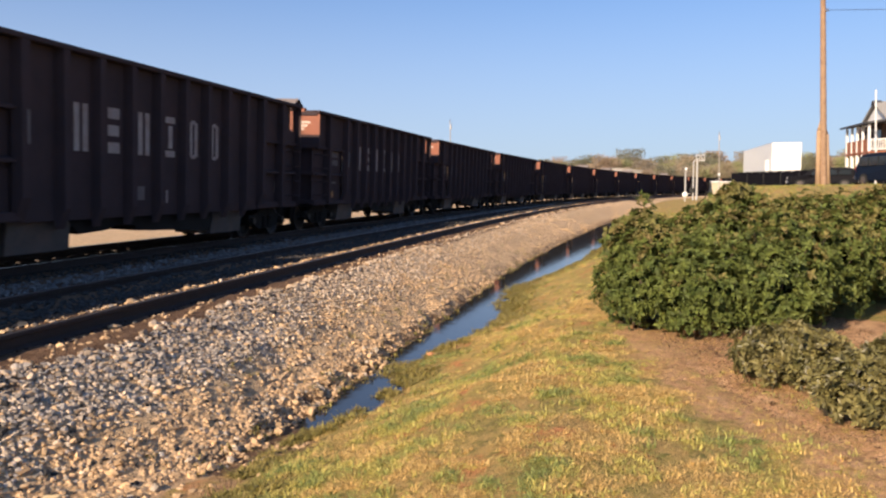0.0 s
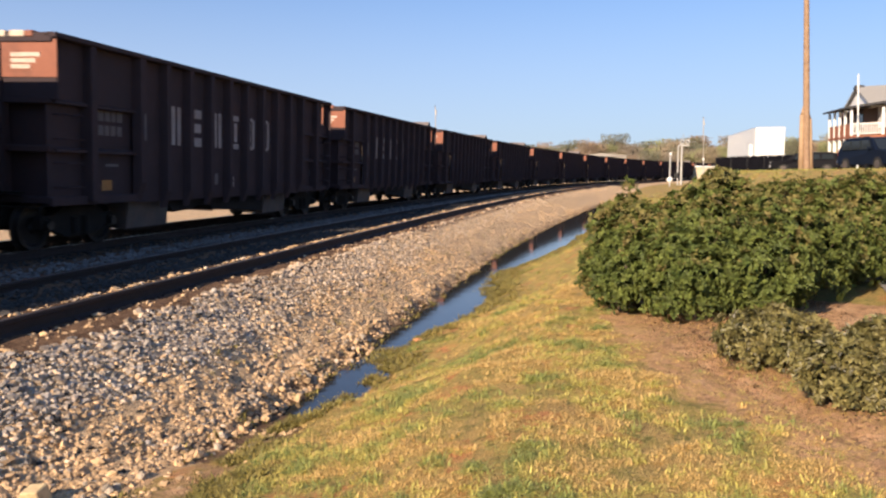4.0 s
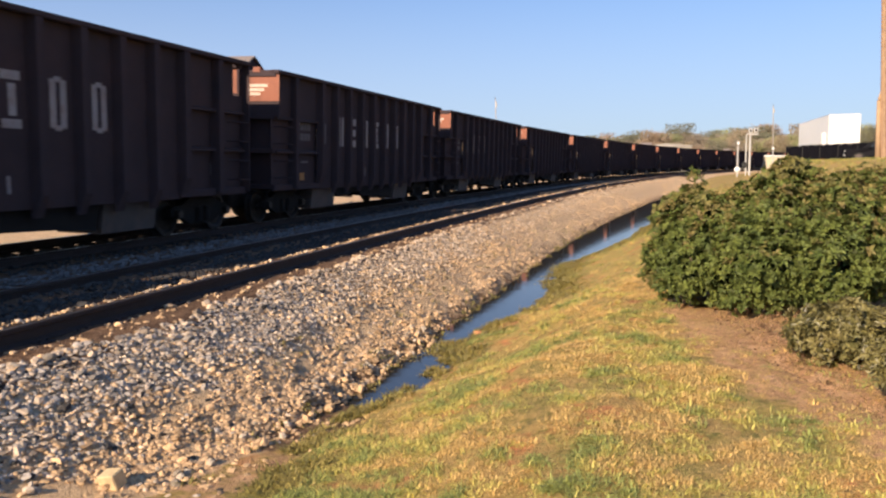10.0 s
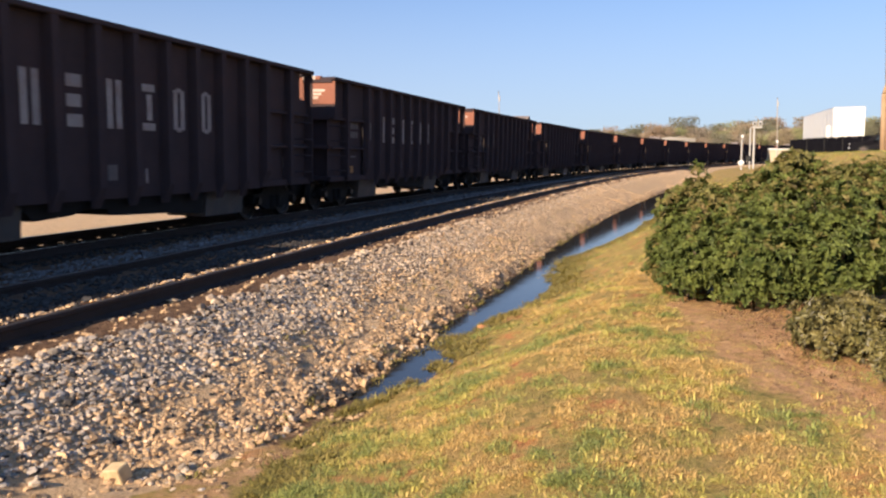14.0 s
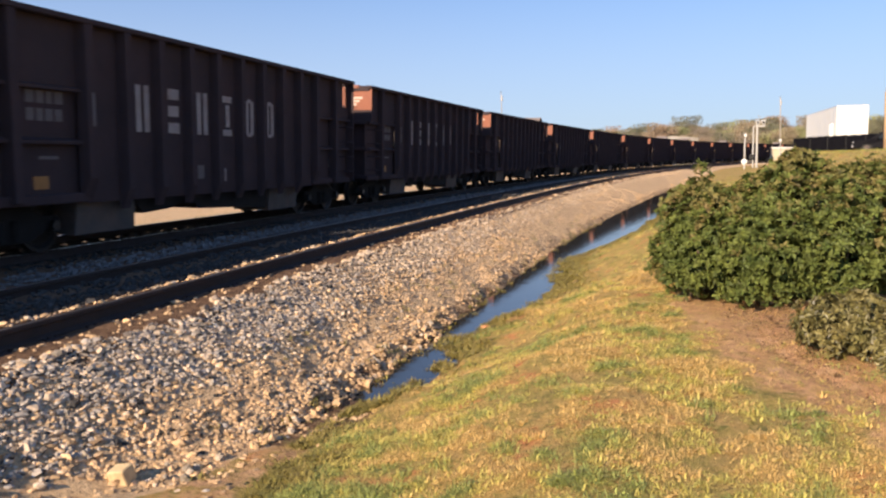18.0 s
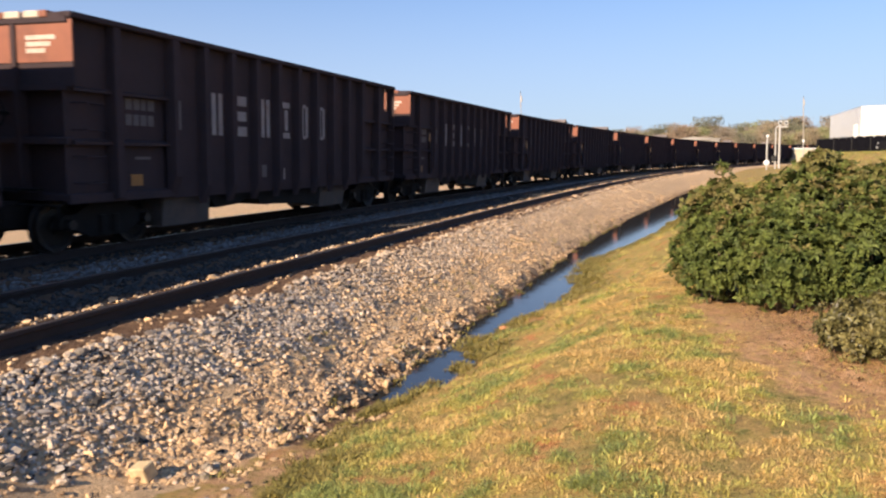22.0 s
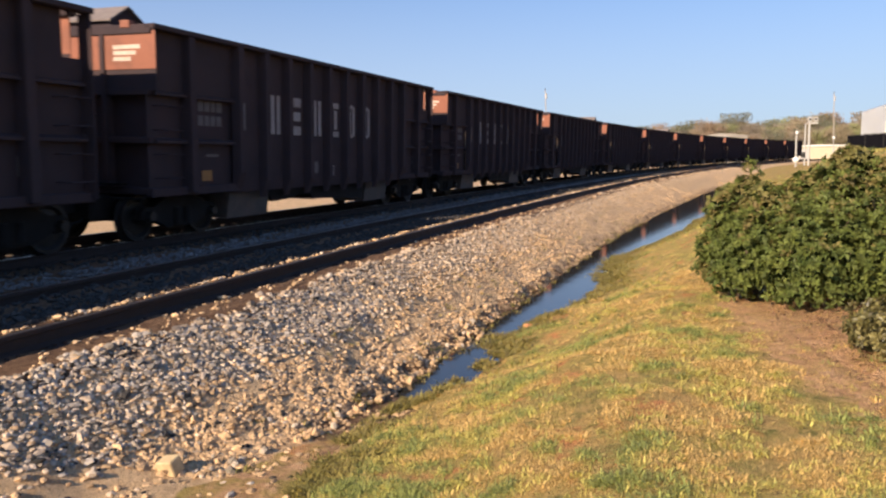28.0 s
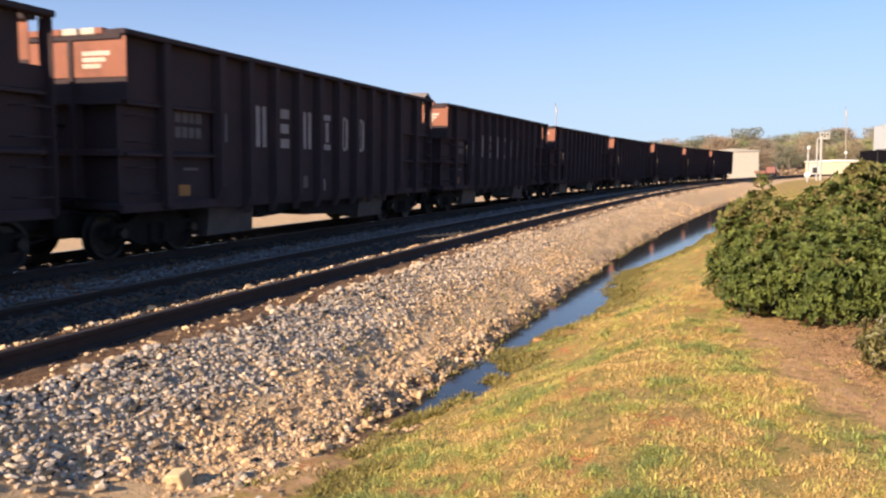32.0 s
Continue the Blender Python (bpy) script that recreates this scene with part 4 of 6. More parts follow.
    for key, mat in (("grey", STONE), ("blue", STONE_BLUE), ("tan", STONE_TAN), ("dark", STONE_DARK), ("dusty", STONE_SHADE)):
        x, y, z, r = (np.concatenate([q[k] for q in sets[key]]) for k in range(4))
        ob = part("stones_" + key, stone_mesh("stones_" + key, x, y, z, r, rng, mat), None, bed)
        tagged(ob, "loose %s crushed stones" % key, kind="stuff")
    # the larger stones of the near edge, each its own
    shapes = []
    for k in range(8):
        v = ICO_V * rng.uniform(0.75, 1.2, (12, 1)) * rng.uniform(0.7, 1.25, (1, 3))
        shapes.append((big_mesh("stone", v, ICO_F, STONE_ONE), big_mesh("stone", v, ICO_F, STONE_TAN)))
    s, o, x, y = line_points(rng, 900, 2.6, 10.5, 6.5, 8.1)
    z, _, _, wl, wr = height(x, y)
    made = 0
    for k in range(900):
        edge = math.exp(-((o[k] - 7.65) / 0.25) ** 2)
        if made >= 300 or rng.random() > 0.15 + 0.7 * edge or o[k] > wl[k] + 0.1:
            continue
        if s[k] < 4.2 and 7.1 < o[k] < 8.15 and rng.random() < 0.8:
            continue
        r = rng.uniform(0.022, 0.038) + 0.022 * edge * rng.random()
        ob = part("stone", shapes[k % 8][1 if rng.random() < 0.35 + 0.3 * edge else 0], None, bed)
        ob.matrix_basis = Matrix.LocRotScale((x[k], y[k], z[k] + r * 0.35), Euler(rng.uniform(0, 6.28, 3)), (r, r, r * 0.85))
        made += 1


build_ballast()

# ---------------------------------------------------------------- grass and weeds
def leaf_material(name, c1, c2, island=0.5, rough=0.6, spec=0.3):
    return surf(name, c1, c2, 4.5, rough, 0.0, coord="World", island=island, spec=spec)


GRASS_DRY = leaf_material("dry_grass", (0.62, 0.43, 0.155), (0.52, 0.335, 0.112), 0.45)
GRASS_YELLOW = leaf_material("yellow_green_grass", (0.54, 0.45, 0.12), (0.42, 0.37, 0.09), 0.45)
GRASS_GREEN = leaf_material("green_grass", (0.19, 0.22, 0.062), (0.32, 0.335, 0.088), 0.5)
LITTER = leaf_material("leaf_litter", (0.12, 0.068, 0.038), (0.22, 0.13, 0.072), 0.5, 0.8, 0.15)
WEED = leaf_material("olive_weed", (0.19, 0.175, 0.042), (0.29, 0.215, 0.062))


def blades(px, py, pz, rng, h0, h1, w0, w1, lean, grow=1.0):
    """Narrow tapering blades, two faces each, folded by their lean."""
    n = len(px)
    a = rng.uniform(0, 2 * math.pi, n)
    h = rng.uniform(h0, h1, n) * grow
    up = rng.uniform(0.25, 1.3, n) / lean
    w = rng.uniform(w0, w1, n) * grow
    dx, dy = np.cos(a), np.sin(a)
    sx, sy = -dy, dx
    base = np.stack([px, py, pz - 0.004], 1)
    side = np.stack([sx * w, sy * w, np.zeros(n)], 1)
    mid = base + np.stack([dx * h * 0.55 * np.cos(up), dy * h * 0.55 * np.cos(up), h * 0.55 * np.sin(up)], 1)
    drop = up - 0.75
    tip = mid + np.stack([dx * h * 0.5 * np.cos(drop), dy * h * 0.5 * np.cos(drop), h * 0.5 * np.sin(drop)], 1)
    tip[:, 2] = np.maximum(tip[:, 2], base[:, 2] + 0.006)
    v = np.stack([base - side, base + side, mid - side * 0.75, mid + side * 0.75, tip - side * 0.12, tip + side * 0.12], 1)
    i = np.arange(n) * 6
    f = np.concatenate([np.stack([i, i + 1, i + 3, i + 2], 1), np.stack([i + 2, i + 3, i + 5, i + 4], 1)])
    return v.reshape(-1, 3), f


def leaf_cloud(tips, dirs, rng, per, size, wide, splay):
    """Loose pointed leaves round twig tips."""
    n = len(tips)
    t = np.repeat(tips, per, 0)
    d = np.repeat(dirs, per, 0)
    m = n * per
    r = rng.normal(size=(m, 3))
    out = d * rng.uniform(0.2, 1.0, (m, 1)) + r / np.linalg.norm(r, axis=1)[:, None] * splay
    out /= np.linalg.norm(out, axis=1)[:, None]
    side = np.cross(out, rng.normal(size=(m, 3)))
    side /= np.linalg.norm(side, axis=1)[:, None]
    nrm = np.cross(side, out)
    ln = size * rng.uniform(0.6, 1.25, (m, 1))
    base = t + r * size * 0.35 + out * ln * 0.1
    w = side * ln * wide
    v = np.stack([base, base + out * ln * 0.5 - w + nrm * ln * 0.08, base + out * ln - nrm * ln * 0.10, base + out * ln * 0.5 + w + nrm * ln * 0.08], 1)
    i = np.arange(m) * 4
    f = np.concatenate([np.stack([i, i + 1, i + 2], 1), np.stack([i, i + 2, i + 3], 1)])
    return v.reshape(-1, 3), f


def build_grass():
    rng = np.random.default_rng(11)
    lots = {"dry": [], "yellow": [], "green": []}
    for count, y0, y1, x0, x1 in ((33000, 2.6, 6.5, -2.2, 3.6), (21000, 6.5, 12.0, -1.2, 3.4), (6500, 12.0, 26.0, 0.2, 6.0), (2500, 26.0, 60.0, 4.0, 18.0), (18000, 14.0, 48.0, 6.0, 26.0), (12000, -3.0, 2.6, -3.4, 4.5)):
        x, y = rng.uniform(x0, x1, count), rng.uniform(y0, y1, count)
        z, s, o, wl, wr = height(x, y)
        path = np.exp(-((x - np.interp(y, PATH_Y, PATH_X)) / 0.42) ** 2) * (y < 9.5)
        under = ((x - 3.7) / 1.8) ** 2 + ((y - 7.85) / 1.7) ** 2 < 1
        line = np.interp(y, PATH_Y, PATH_X)
        under |= (x > line) & (y < 8.6) & (y > 1.0) & (rng.random(count) < 0.93)
        bare = patches(x, y, 1.9, 5) + 0.35 * patches(x, y, 7.0, 2) > 0.27
        thin = patches(x, y, 6.0, 8) < 0.05
        keep = (o > wr + 0.12) & (rng.random(count) > path * 0.95) & ~under & (~bare | (rng.random(count) < 0.09)) & (~thin | (rng.random(count) < 0.42)) & (rng.random(count) < 0.35 + smooth(0.1, 0.9, o - wr))
        g = 0.95 * patches(x, y, 1.5, 3) + 1.0 * patches(x, y, 4.2, 6) + rng.normal(0, 0.20, count) + np.clip((3.9 - y) * 0.2, -0.2, 0.35) + 0.45 * smooth(11, 18, y)
        kind = np.where(g > 0.46, 2, np.where(g > -0.22, 1, 0))
        for k, key in enumerate(lots):
            sel = keep & (kind == k)
            lots[key].append((x[sel], y[sel], z[sel]))
    turf = thing("lawn_grass", "short uneven lawn grass, straw yellow with green tufts", "grass", kind="stuff")
    for (key, lot), mat, per, hh in zip(lots.items(), (GRASS_DRY, GRASS_YELLOW, GRASS_GREEN), (12, 13, 16), ((0.02, 0.05), (0.025, 0.06), (0.03, 0.08))):
        x, y, z = (np.concatenate([q[k] for q in lot]) for k in range(3))
        d = np.hypot(x, y)
        tall = np.repeat(rng.choice([0.6, 0.85, 1.1, 1.4], len(d), p=[0.28, 0.36, 0.26, 0.10]), per)
        big = np.repeat(1 + 0.05 * np.clip(d - 6, 0, 40), per)
        x, y, z = (np.repeat(q, per) for q in (x, y, z))
        x = x + rng.normal(0, 0.022, len(x)) * big
        y = y + rng.normal(0, 0.022, len(y)) * big
        v, f = blades(x, y, z, rng, hh[0], hh[1], 0.0016, 0.0034, 1.15, tall * np.repeat(1 + 0.035 * np.clip(d - 7, 0, 40), per))
        ob = part("grass_" + key, big_mesh("grass_" + key, v, f, mat), None, turf)
        ob["kind"] = "stuff"
    # dead straw lying flat on the worn path
    n = 9000
    y = rng.uniform(2.8, 9.6, n)
    x = np.interp(y, PATH_Y, PATH_X) + rng.normal(0.15, 0.55, n)
    v, f = blades(x, y, height(x, y)[0] + 0.006, rng, 0.03, 0.11, 0.0018, 0.004, 9.0)
    part("straw", big_mesh("straw", v, f, GRASS_DRY), None, turf)["kind"] = "stuff"
    # brown leaf litter round the shrubs and along the path
    n = 5200
    x, y = rng.uniform(1.9, 4.6, n), rng.uniform(3.2, 8.9, n)
    line = np.interp(y, PATH_Y, PATH_X)
    ok = (x > line - 0.1 + 0.35 * rng.random(n)) & (rng.random(n) < 0.45 + 0.9 * patches(x, y, 1.7, 15))
    x, y = x[ok], y[ok]
    flat = np.stack([x, y, height(x, y)[0] + 0.012], 1)
    v, f = leaf_cloud(flat, np.tile([0.0, 0.0, 0.25], (len(x), 1)) + rng.normal(0, 0.4, flat.shape) * [1, 1, 0], rng, 2, 0.027, 0.3, 0.35)
    v[:, 2] = np.maximum(v[:, 2], np.repeat(flat[:, 2], 8) - 0.006)
    litter = thing("leaf_litter", "scattered brown fallen leaves and bark bits on dirt", "leaf litter", kind="stuff")
    part("fallen_leaves", big_mesh("fallen_leaves", v, f, LITTER), None, litter)["kind"] = "stuff"
    # weeds along the water and a few on the stones
    weeds = thing("ditch_weeds", "low olive and brown weeds growing along the wet ditch", "weeds", kind="stuff")
    n = 15000
    s = 4.2 + 26 * rng.random(n) ** 1.4
    wr = np.interp(s, BANK_S, BANK_R)
    wl = np.interp(s, BANK_S, BANK_L)
    o = wr + np.abs(rng.normal(0.02, 0.24, n)) - 0.16
    gap = (s > 9.1) & (s < 9.9) & (rng.random(n) < 0.30)
    o = np.where(gap, rng.uniform(7.8, 8.25, n), o)
    clump = (s > 14.8) & (s < 19.5) & (rng.random(n) < 0.45)
    o = np.where(clump, wr - 0.02 - np.abs(rng.normal(0.0, 0.16, n)), o)
    stray = rng.random(n) < 0.012
    o = np.where(stray, rng.uniform(6.7, 7.5, n), o)
    left = rng.random(n) < 0.02
    o = np.where(left & ~gap, wl + rng.normal(0.0, 0.10, n), o)
    x, y, th = (np.interp(s, LS, q) for q in (LX, LY, LTH))
    x, y = x + o * np.cos(th), y - o * np.sin(th)
    keep = ((patches(x, y, 2.2, 12) > -0.22) & ((s > 6.3) | (rng.random(n) < 0.35))) | gap
    x, y = x[keep], y[keep]
    z = np.maximum(height(x, y)[0], WATER_Z - 0.01)
    per = 9
    x, y, z = (np.repeat(q, per) for q in (x, y, z))
    x, y = x + rng.normal(0, 0.03, len(x)), y + rng.normal(0, 0.03, len(x))
    v, f = blades(x, y, z, rng, 0.035, 0.11, 0.004, 0.009, 1.1)
    tagged(part("weed_leaves", big_mesh("weed_leaves", v, f, WEED), None, weeds), kind="stuff")


build_grass()

# ---------------------------------------------------------------- shrubs
LEAF_BIG = leaf_material("shrub_leaf", (0.042, 0.062, 0.015), (0.125, 0.145, 0.034), 0.5, 0.6, 0.2)
LEAF_TIP = leaf_material("young_leaf", (0.135, 0.145, 0.04), (0.15, 0.105, 0.042), 0.4, 0.6, 0.2)
LEAF_SMALL = leaf_material("glossy_small_leaf", (0.070, 0.070, 0.024), (0.19, 0.16, 0.060), 0.7, 0.45, 0.4)
# near-black fill, painted for the shade deep between the leaves
LEAF_SHADE = surf("painted_leaf_shade", (0.008, 0.013, 0.005), (0.014, 0.018, 0.007), 12.0, 0.95, 0.6, coord="World", spec=0.1)
BARK = surf("shrub_bark", (0.10, 0.07, 0.05), (0.16, 0.12, 0.09), 10.0, 0.95, 0.4)


def whorls(tips, dirs, rng, per, size, wide):
    """Whorls: leaves spread like a star round each twig end, folded along the midrib and drooping at the tip."""
    n = len(tips)
    a = dirs / np.linalg.norm(dirs, axis=1)[:, None]
    e1 = np.cross(a, rng.normal(size=(n, 3)))
    e1 /= np.linalg.norm(e1, axis=1)[:, None]
    e2 = np.cross(a, e1)
    ang = (np.arange(per) * 2.4)[None] + rng.uniform(0, 6.28, (n, 1)) + rng.normal(0, 0.25, (n, per))
    lift = rng.uniform(-0.15, 0.85, (n, per))
    out = e1[:, None] * np.cos(ang)[..., None] + e2[:, None] * np.sin(ang)[..., None] + a[:, None] * lift[..., None]
    out = (out / np.linalg.norm(out, axis=2)[..., None]).reshape(-1, 3)
    m = n * per
    ax = np.repeat(a, per, 0)
    side = np.cross(ax, out)
    side /= np.linalg.norm(side, axis=1)[:, None]
    nrm = np.cross(out, side)
    ln = (size * rng.uniform(0.65, 1.2, (n, per))).reshape(-1, 1)
    base = np.repeat(tips, per, 0) + out * ln * 0.06
    w = side * ln * wide
    droop = nrm * ln * rng.uniform(0.02, 0.22, (m, 1))
    mid = base + out * ln * 0.52 + nrm * ln * 0.05
    tip = base + out * ln - droop
    v = np.stack([base, mid - w + nrm * ln * 0.06, tip, mid + w + nrm * ln * 0.06], 1)
    i = np.arange(m) * 4
    f = np.concatenate([np.stack([i, i + 1, i + 2], 1), np.stack([i, i + 2, i + 3], 1)])
    return v.reshape(-1, 3), f


def build_shrub(name, label, blobs, rng, boughs_per_m2, size, wide, per, mats, young, group, twigs=7, spread=0.068):
    """Lumpy shrub: blobs are (x, y, radius, top); boughs end in sprays of whorls on a broken shell round an added
    near-black core for the inner shade.
    """
    shrub = thing(name, label, "shrub", group=group)
    g = Geo()
    tips, dirs, ends = [], [], []
    for bx, by, br, top in blobs:
        zb = ground_z(bx, by)
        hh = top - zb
        # solid core added in place of the shade inside the shrub
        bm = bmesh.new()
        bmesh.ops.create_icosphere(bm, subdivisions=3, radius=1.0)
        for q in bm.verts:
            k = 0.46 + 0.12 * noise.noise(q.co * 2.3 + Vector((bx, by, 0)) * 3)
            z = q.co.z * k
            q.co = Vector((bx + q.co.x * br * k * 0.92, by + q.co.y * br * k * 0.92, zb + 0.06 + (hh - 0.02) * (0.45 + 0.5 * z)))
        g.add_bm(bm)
        n = int(2 * math.pi * br * hh * boughs_per_m2)
        d = rng.normal(size=(n, 3))
        d /= np.linalg.norm(d, axis=1)[:, None]
        d[:, 2] = np.where(d[:, 2] < -0.75, -d[:, 2], d[:, 2])
        lump = 0.94 + 0.16 * np.array([noise.noise(Vector(q) * 2.3 + Vector((bx, by, 0)) * 3) for q in d]) + 0.24 * np.array([noise.noise(Vector(q) * 4.2 + Vector((by, bx, 1)) * 5) for q in d])
        rad = lump * np.where(rng.random(n) < 0.45, rng.uniform(0.58, 0.84, n), rng.uniform(0.88, 1.04, n)) * np.where(rng.random(n) < 0.08, rng.uniform(1.03, 1.14, n), 1)
        p = np.stack([bx + d[:, 0] * rad * br, by + d[:, 1] * rad * br, zb + hh * (0.48 + 0.5 * d[:, 2] * rad)], 1)
        up = d.copy()
        up[:, 2] += 0.55
        up /= np.linalg.norm(up, axis=1)[:, None]
        inside = np.zeros(n, bool)
        for cx, cy, cr, ct in blobs:
            if (cx, cy) != (bx, by):
                zc = ground_z(cx, cy)
                q = ((p[:, 0] - cx) / cr) ** 2 + ((p[:, 1] - cy) / cr) ** 2 + ((p[:, 2] - zc - (ct - zc) * 0.48) / ((ct - zc) * 0.5)) ** 2
                inside |= q < 0.50
        ok = ~inside & (p[:, 2] > zb + 0.05)
        # each bough ends in a flat, slightly domed spray of whorls
        k = twigs
        pk, uk = np.repeat(p[ok], k, 0), np.repeat(up[ok], k, 0)
        off = rng.normal(0, spread, pk.shape)
        along = (off * uk).sum(1)[:, None] * uk
        dome = -uk * (((off - along) ** 2).sum(1) / (2.2 * spread))[:, None] * 0.5
        tips.append(pk + (off - along) + along * 0.35 + dome)
        tilt = uk + (off - along) / spread * 0.35 + rng.normal(0, 0.42, pk.shape)
        dirs.append(tilt / np.linalg.norm(tilt, axis=1)[:, None])
        ends.append((p[ok], np.array((bx, by, zb + 0.35 * hh))))
    part("shade_core", g, LEAF_SHADE, shrub)
    tips, dirs = np.concatenate(tips), np.concatenate(dirs)
    fresh = rng.random(len(tips)) < young * smooth(0.2, 1.2, tips[:, 2] + 0.45 * patches(tips[:, 0] + tips[:, 2], tips[:, 1], 2.5, 3))
    for sel, mat, nm in ((~fresh, mats[0], "leaves"), (fresh, mats[1], "young_leaves")):
        if sel.sum():
            v, f = whorls(tips[sel], dirs[sel], rng, per, size, wide)
            ob = part(nm, big_mesh(nm, v, f, mat), None, shrub)
            ob["kind"] = "stuff"
    for (q, heart), (bx, by, br, top) in zip(ends, blobs):
        zb = ground_z(bx, by)
        for k in range(5):
            a = rng.uniform(0, 6.28)
            st = Geo().tube((bx + 0.06 * math.cos(a), by + 0.06 * math.sin(a), zb - 0.03),
                            (bx + 0.55 * br * math.cos(a), by + 0.55 * br * math.sin(a), zb + 0.6 * (top - zb)), 0.018, 0.008, 6)
            part("stem", st, BARK, shrub)
        g = Geo()
        for e in q[:: max(1, len(q) // 40)]:
            g.tube(tuple(heart + (e - heart) * 0.45), tuple(e), 0.007, 0.003, 4, cap=False)
        tagged(part("twig_growth", g, BARK, shrub), kind="stuff")
    return shrub


_rng = np.random.default_rng(21)
build_shrub("large_shrub", "broad dense green shrub with brownish new tips", [(2.24, 8.55, 0.48, 0.68), (2.46, 9.19, 0.60, 1.07), (2.80, 8.12, 0.60, 0.74), (3.1, 8.92, 0.64, 1.13), (3.52, 9.22, 0.49, 1.37)],
            _rng, 58, 0.064, 0.26, 8, (LEAF_BIG, LEAF_TIP), 0.5, "shrubs by the drive")
build_shrub("large_shrub", "tall rounded green shrub beside the drive", [(3.46, 8.08, 0.62, 0.85), (3.87, 8.81, 0.67, 1.11), (4.21, 9.46, 0.67, 1.2), (4.57, 9.08, 0.59, 1.03)],
            _rng, 58, 0.064, 0.26, 8, (LEAF_BIG, LEAF_TIP), 0.5, "shrubs by the drive")
build_shrub("large_shrub", "wide green shrub shading the drive edge", [(5.05, 9.94, 0.73, 1.19), (5.8, 10.27, 0.81, 1.3), (6.45, 10.11, 0.81, 1.17)],
            _rng, 50, 0.066, 0.26, 8, (LEAF_BIG, LEAF_TIP), 0.5, "shrubs by the drive")
build_shrub("small_shrub", "low olive shrub with small glossy leaves on bare dirt", [(2.80, 6.13, 0.41, 0.21), (2.98, 5.97, 0.32, 0.14)],
            _rng, 130, 0.052, 0.24, 8, (LEAF_SMALL, LEAF_TIP), 0.25, "low shrubs on the dirt", 8, 0.045)
build_shrub("small_shrub", "low spreading shrub with glossy leaves beside the path", [(2.86, 4.97, 0.37, 0.22), (3.2, 5.11, 0.39, 0.29)],
            _rng, 130, 0.052, 0.24, 8, (LEAF_SMALL, LEAF_TIP), 0.25, "low shrubs on the dirt", 8, 0.045)

# ---------------------------------------------------------------- small things on the ground
def build_block():
    m = surf("cream_wood", (0.64, 0.50, 0.29), (0.50, 0.37, 0.20), 8.0, 0.8, 0.3, dirt=(0.36, 0.24, 0.14), dirt_scale=9, dirt_amount=0.6)
    dark = surf("block_hole", (0.12, 0.07, 0.04), (0.2, 0.12, 0.07), 20.0, 0.95, 0.3)
    x, y = -2.60, 4.90
    z = ground_z(x, y)
    ob = thing("wooden_block", "cream sawn wooden block with a dark knot hole, lying on dirt", "wood block", pose(x, y, z + 0.058, 12, -9, -14))
    part("block", Geo().bevbox(-0.07, 0.07, -0.056, 0.06, -0.06, 0.058, 0.008), m, ob)
    g = Geo()
    n = 10
    for k in range(n):
        a = 2 * math.pi * k / n
        rr = 0.019 * (1 + 0.25 * math.sin(3 * a))
        g.v.append((0.005 + rr * 1.3 * math.cos(a), -0.0572, -0.012 + rr * math.sin(a)))
    g.v += [(0.005, -0.0582, -0.012)]
    g.f = [(k, (k + 1) % n, n) for k in range(n)]
    part("knot_hole", g, dark, ob)


def build_orange_stone():
    m = surf("orange_stone", (0.62, 0.28, 0.13), (0.5, 0.2, 0.09), 20.0, 0.8, 0.3)
    x, y = -0.17, 10.66
    rng = np.random.default_rng(3)
    v = ICO_V * rng.uniform(0.85, 1.1, (12, 1)) * np.array([[0.075, 0.06, 0.05]])
    ob = new("stone", big_mesh("stone", v, ICO_F, m))
    ob.location = (x, y, WATER_Z + 0.02)
    tagged(ob, "smooth orange stone standing in the ditch water", "stone")


build_block()
build_orange_stone()

# ---------------------------------------------------------------- the far side of the place
def rgb(name, c, rough=0.7, k=0.8, scale=3.0, metal=0.0, bump=0.1, spec=0.4):
    return surf(name, c, tuple(q * k for q in c), scale, rough, bump, metal, spec=spec)


POLE_WOOD = surf("pole_wood", (0.36, 0.235, 0.145), (0.26, 0.165, 0.10), 3.0, 0.9, 0.5, dirt=(0.20, 0.11, 0.07), dirt_scale=6, dirt_amount=0.6)
PALE_POLE = surf("weathered_pole", (0.40, 0.36, 0.31), (0.32, 0.28, 0.24), 3.0, 0.9, 0.3)
STUB_WOOD = surf("stub_wood", (0.44, 0.295, 0.175), (0.34, 0.22, 0.125), 3.0, 0.9, 0.5)
WHITE = rgb("white_paint", (0.80, 0.79, 0.76), 0.6, 0.93)
# dimness of grazing light put into the side's grey, below the doors' white
GRAZED_ALU = rgb("trailer_side", (0.52, 0.53, 0.55), 0.4, 0.9, metal=0.25)
DARK_MESH = rgb("dark_fence_cloth", (0.008, 0.008, 0.011), 0.95, spec=0.03)
NAVY = rgb("navy_car_paint", (0.006, 0.010, 0.022), 0.5, 0.8, spec=0.1)
BLACK_PAINT = rgb("black_car_paint", (0.005, 0.005, 0.008), 0.6, 0.8, spec=0.08)
TYRE = rgb("tyre_rubber", (0.02, 0.02, 0.02), 0.9)
CHROME = rgb("bright_metal", (0.6, 0.6, 0.62), 0.3, metal=0.9)
RED_LENS = rgb("red_lens", (0.6, 0.05, 0.03), 0.3)
LAMP_LENS = rgb("lamp_lens", (0.3, 0.3, 0.3), 0.2)
TAN_WALL = rgb("grey_metal_wall", (0.36, 0.335, 0.295), 0.7)
CREAM_WALL = rgb("cream_wall", (0.55, 0.48, 0.34), 0.8)
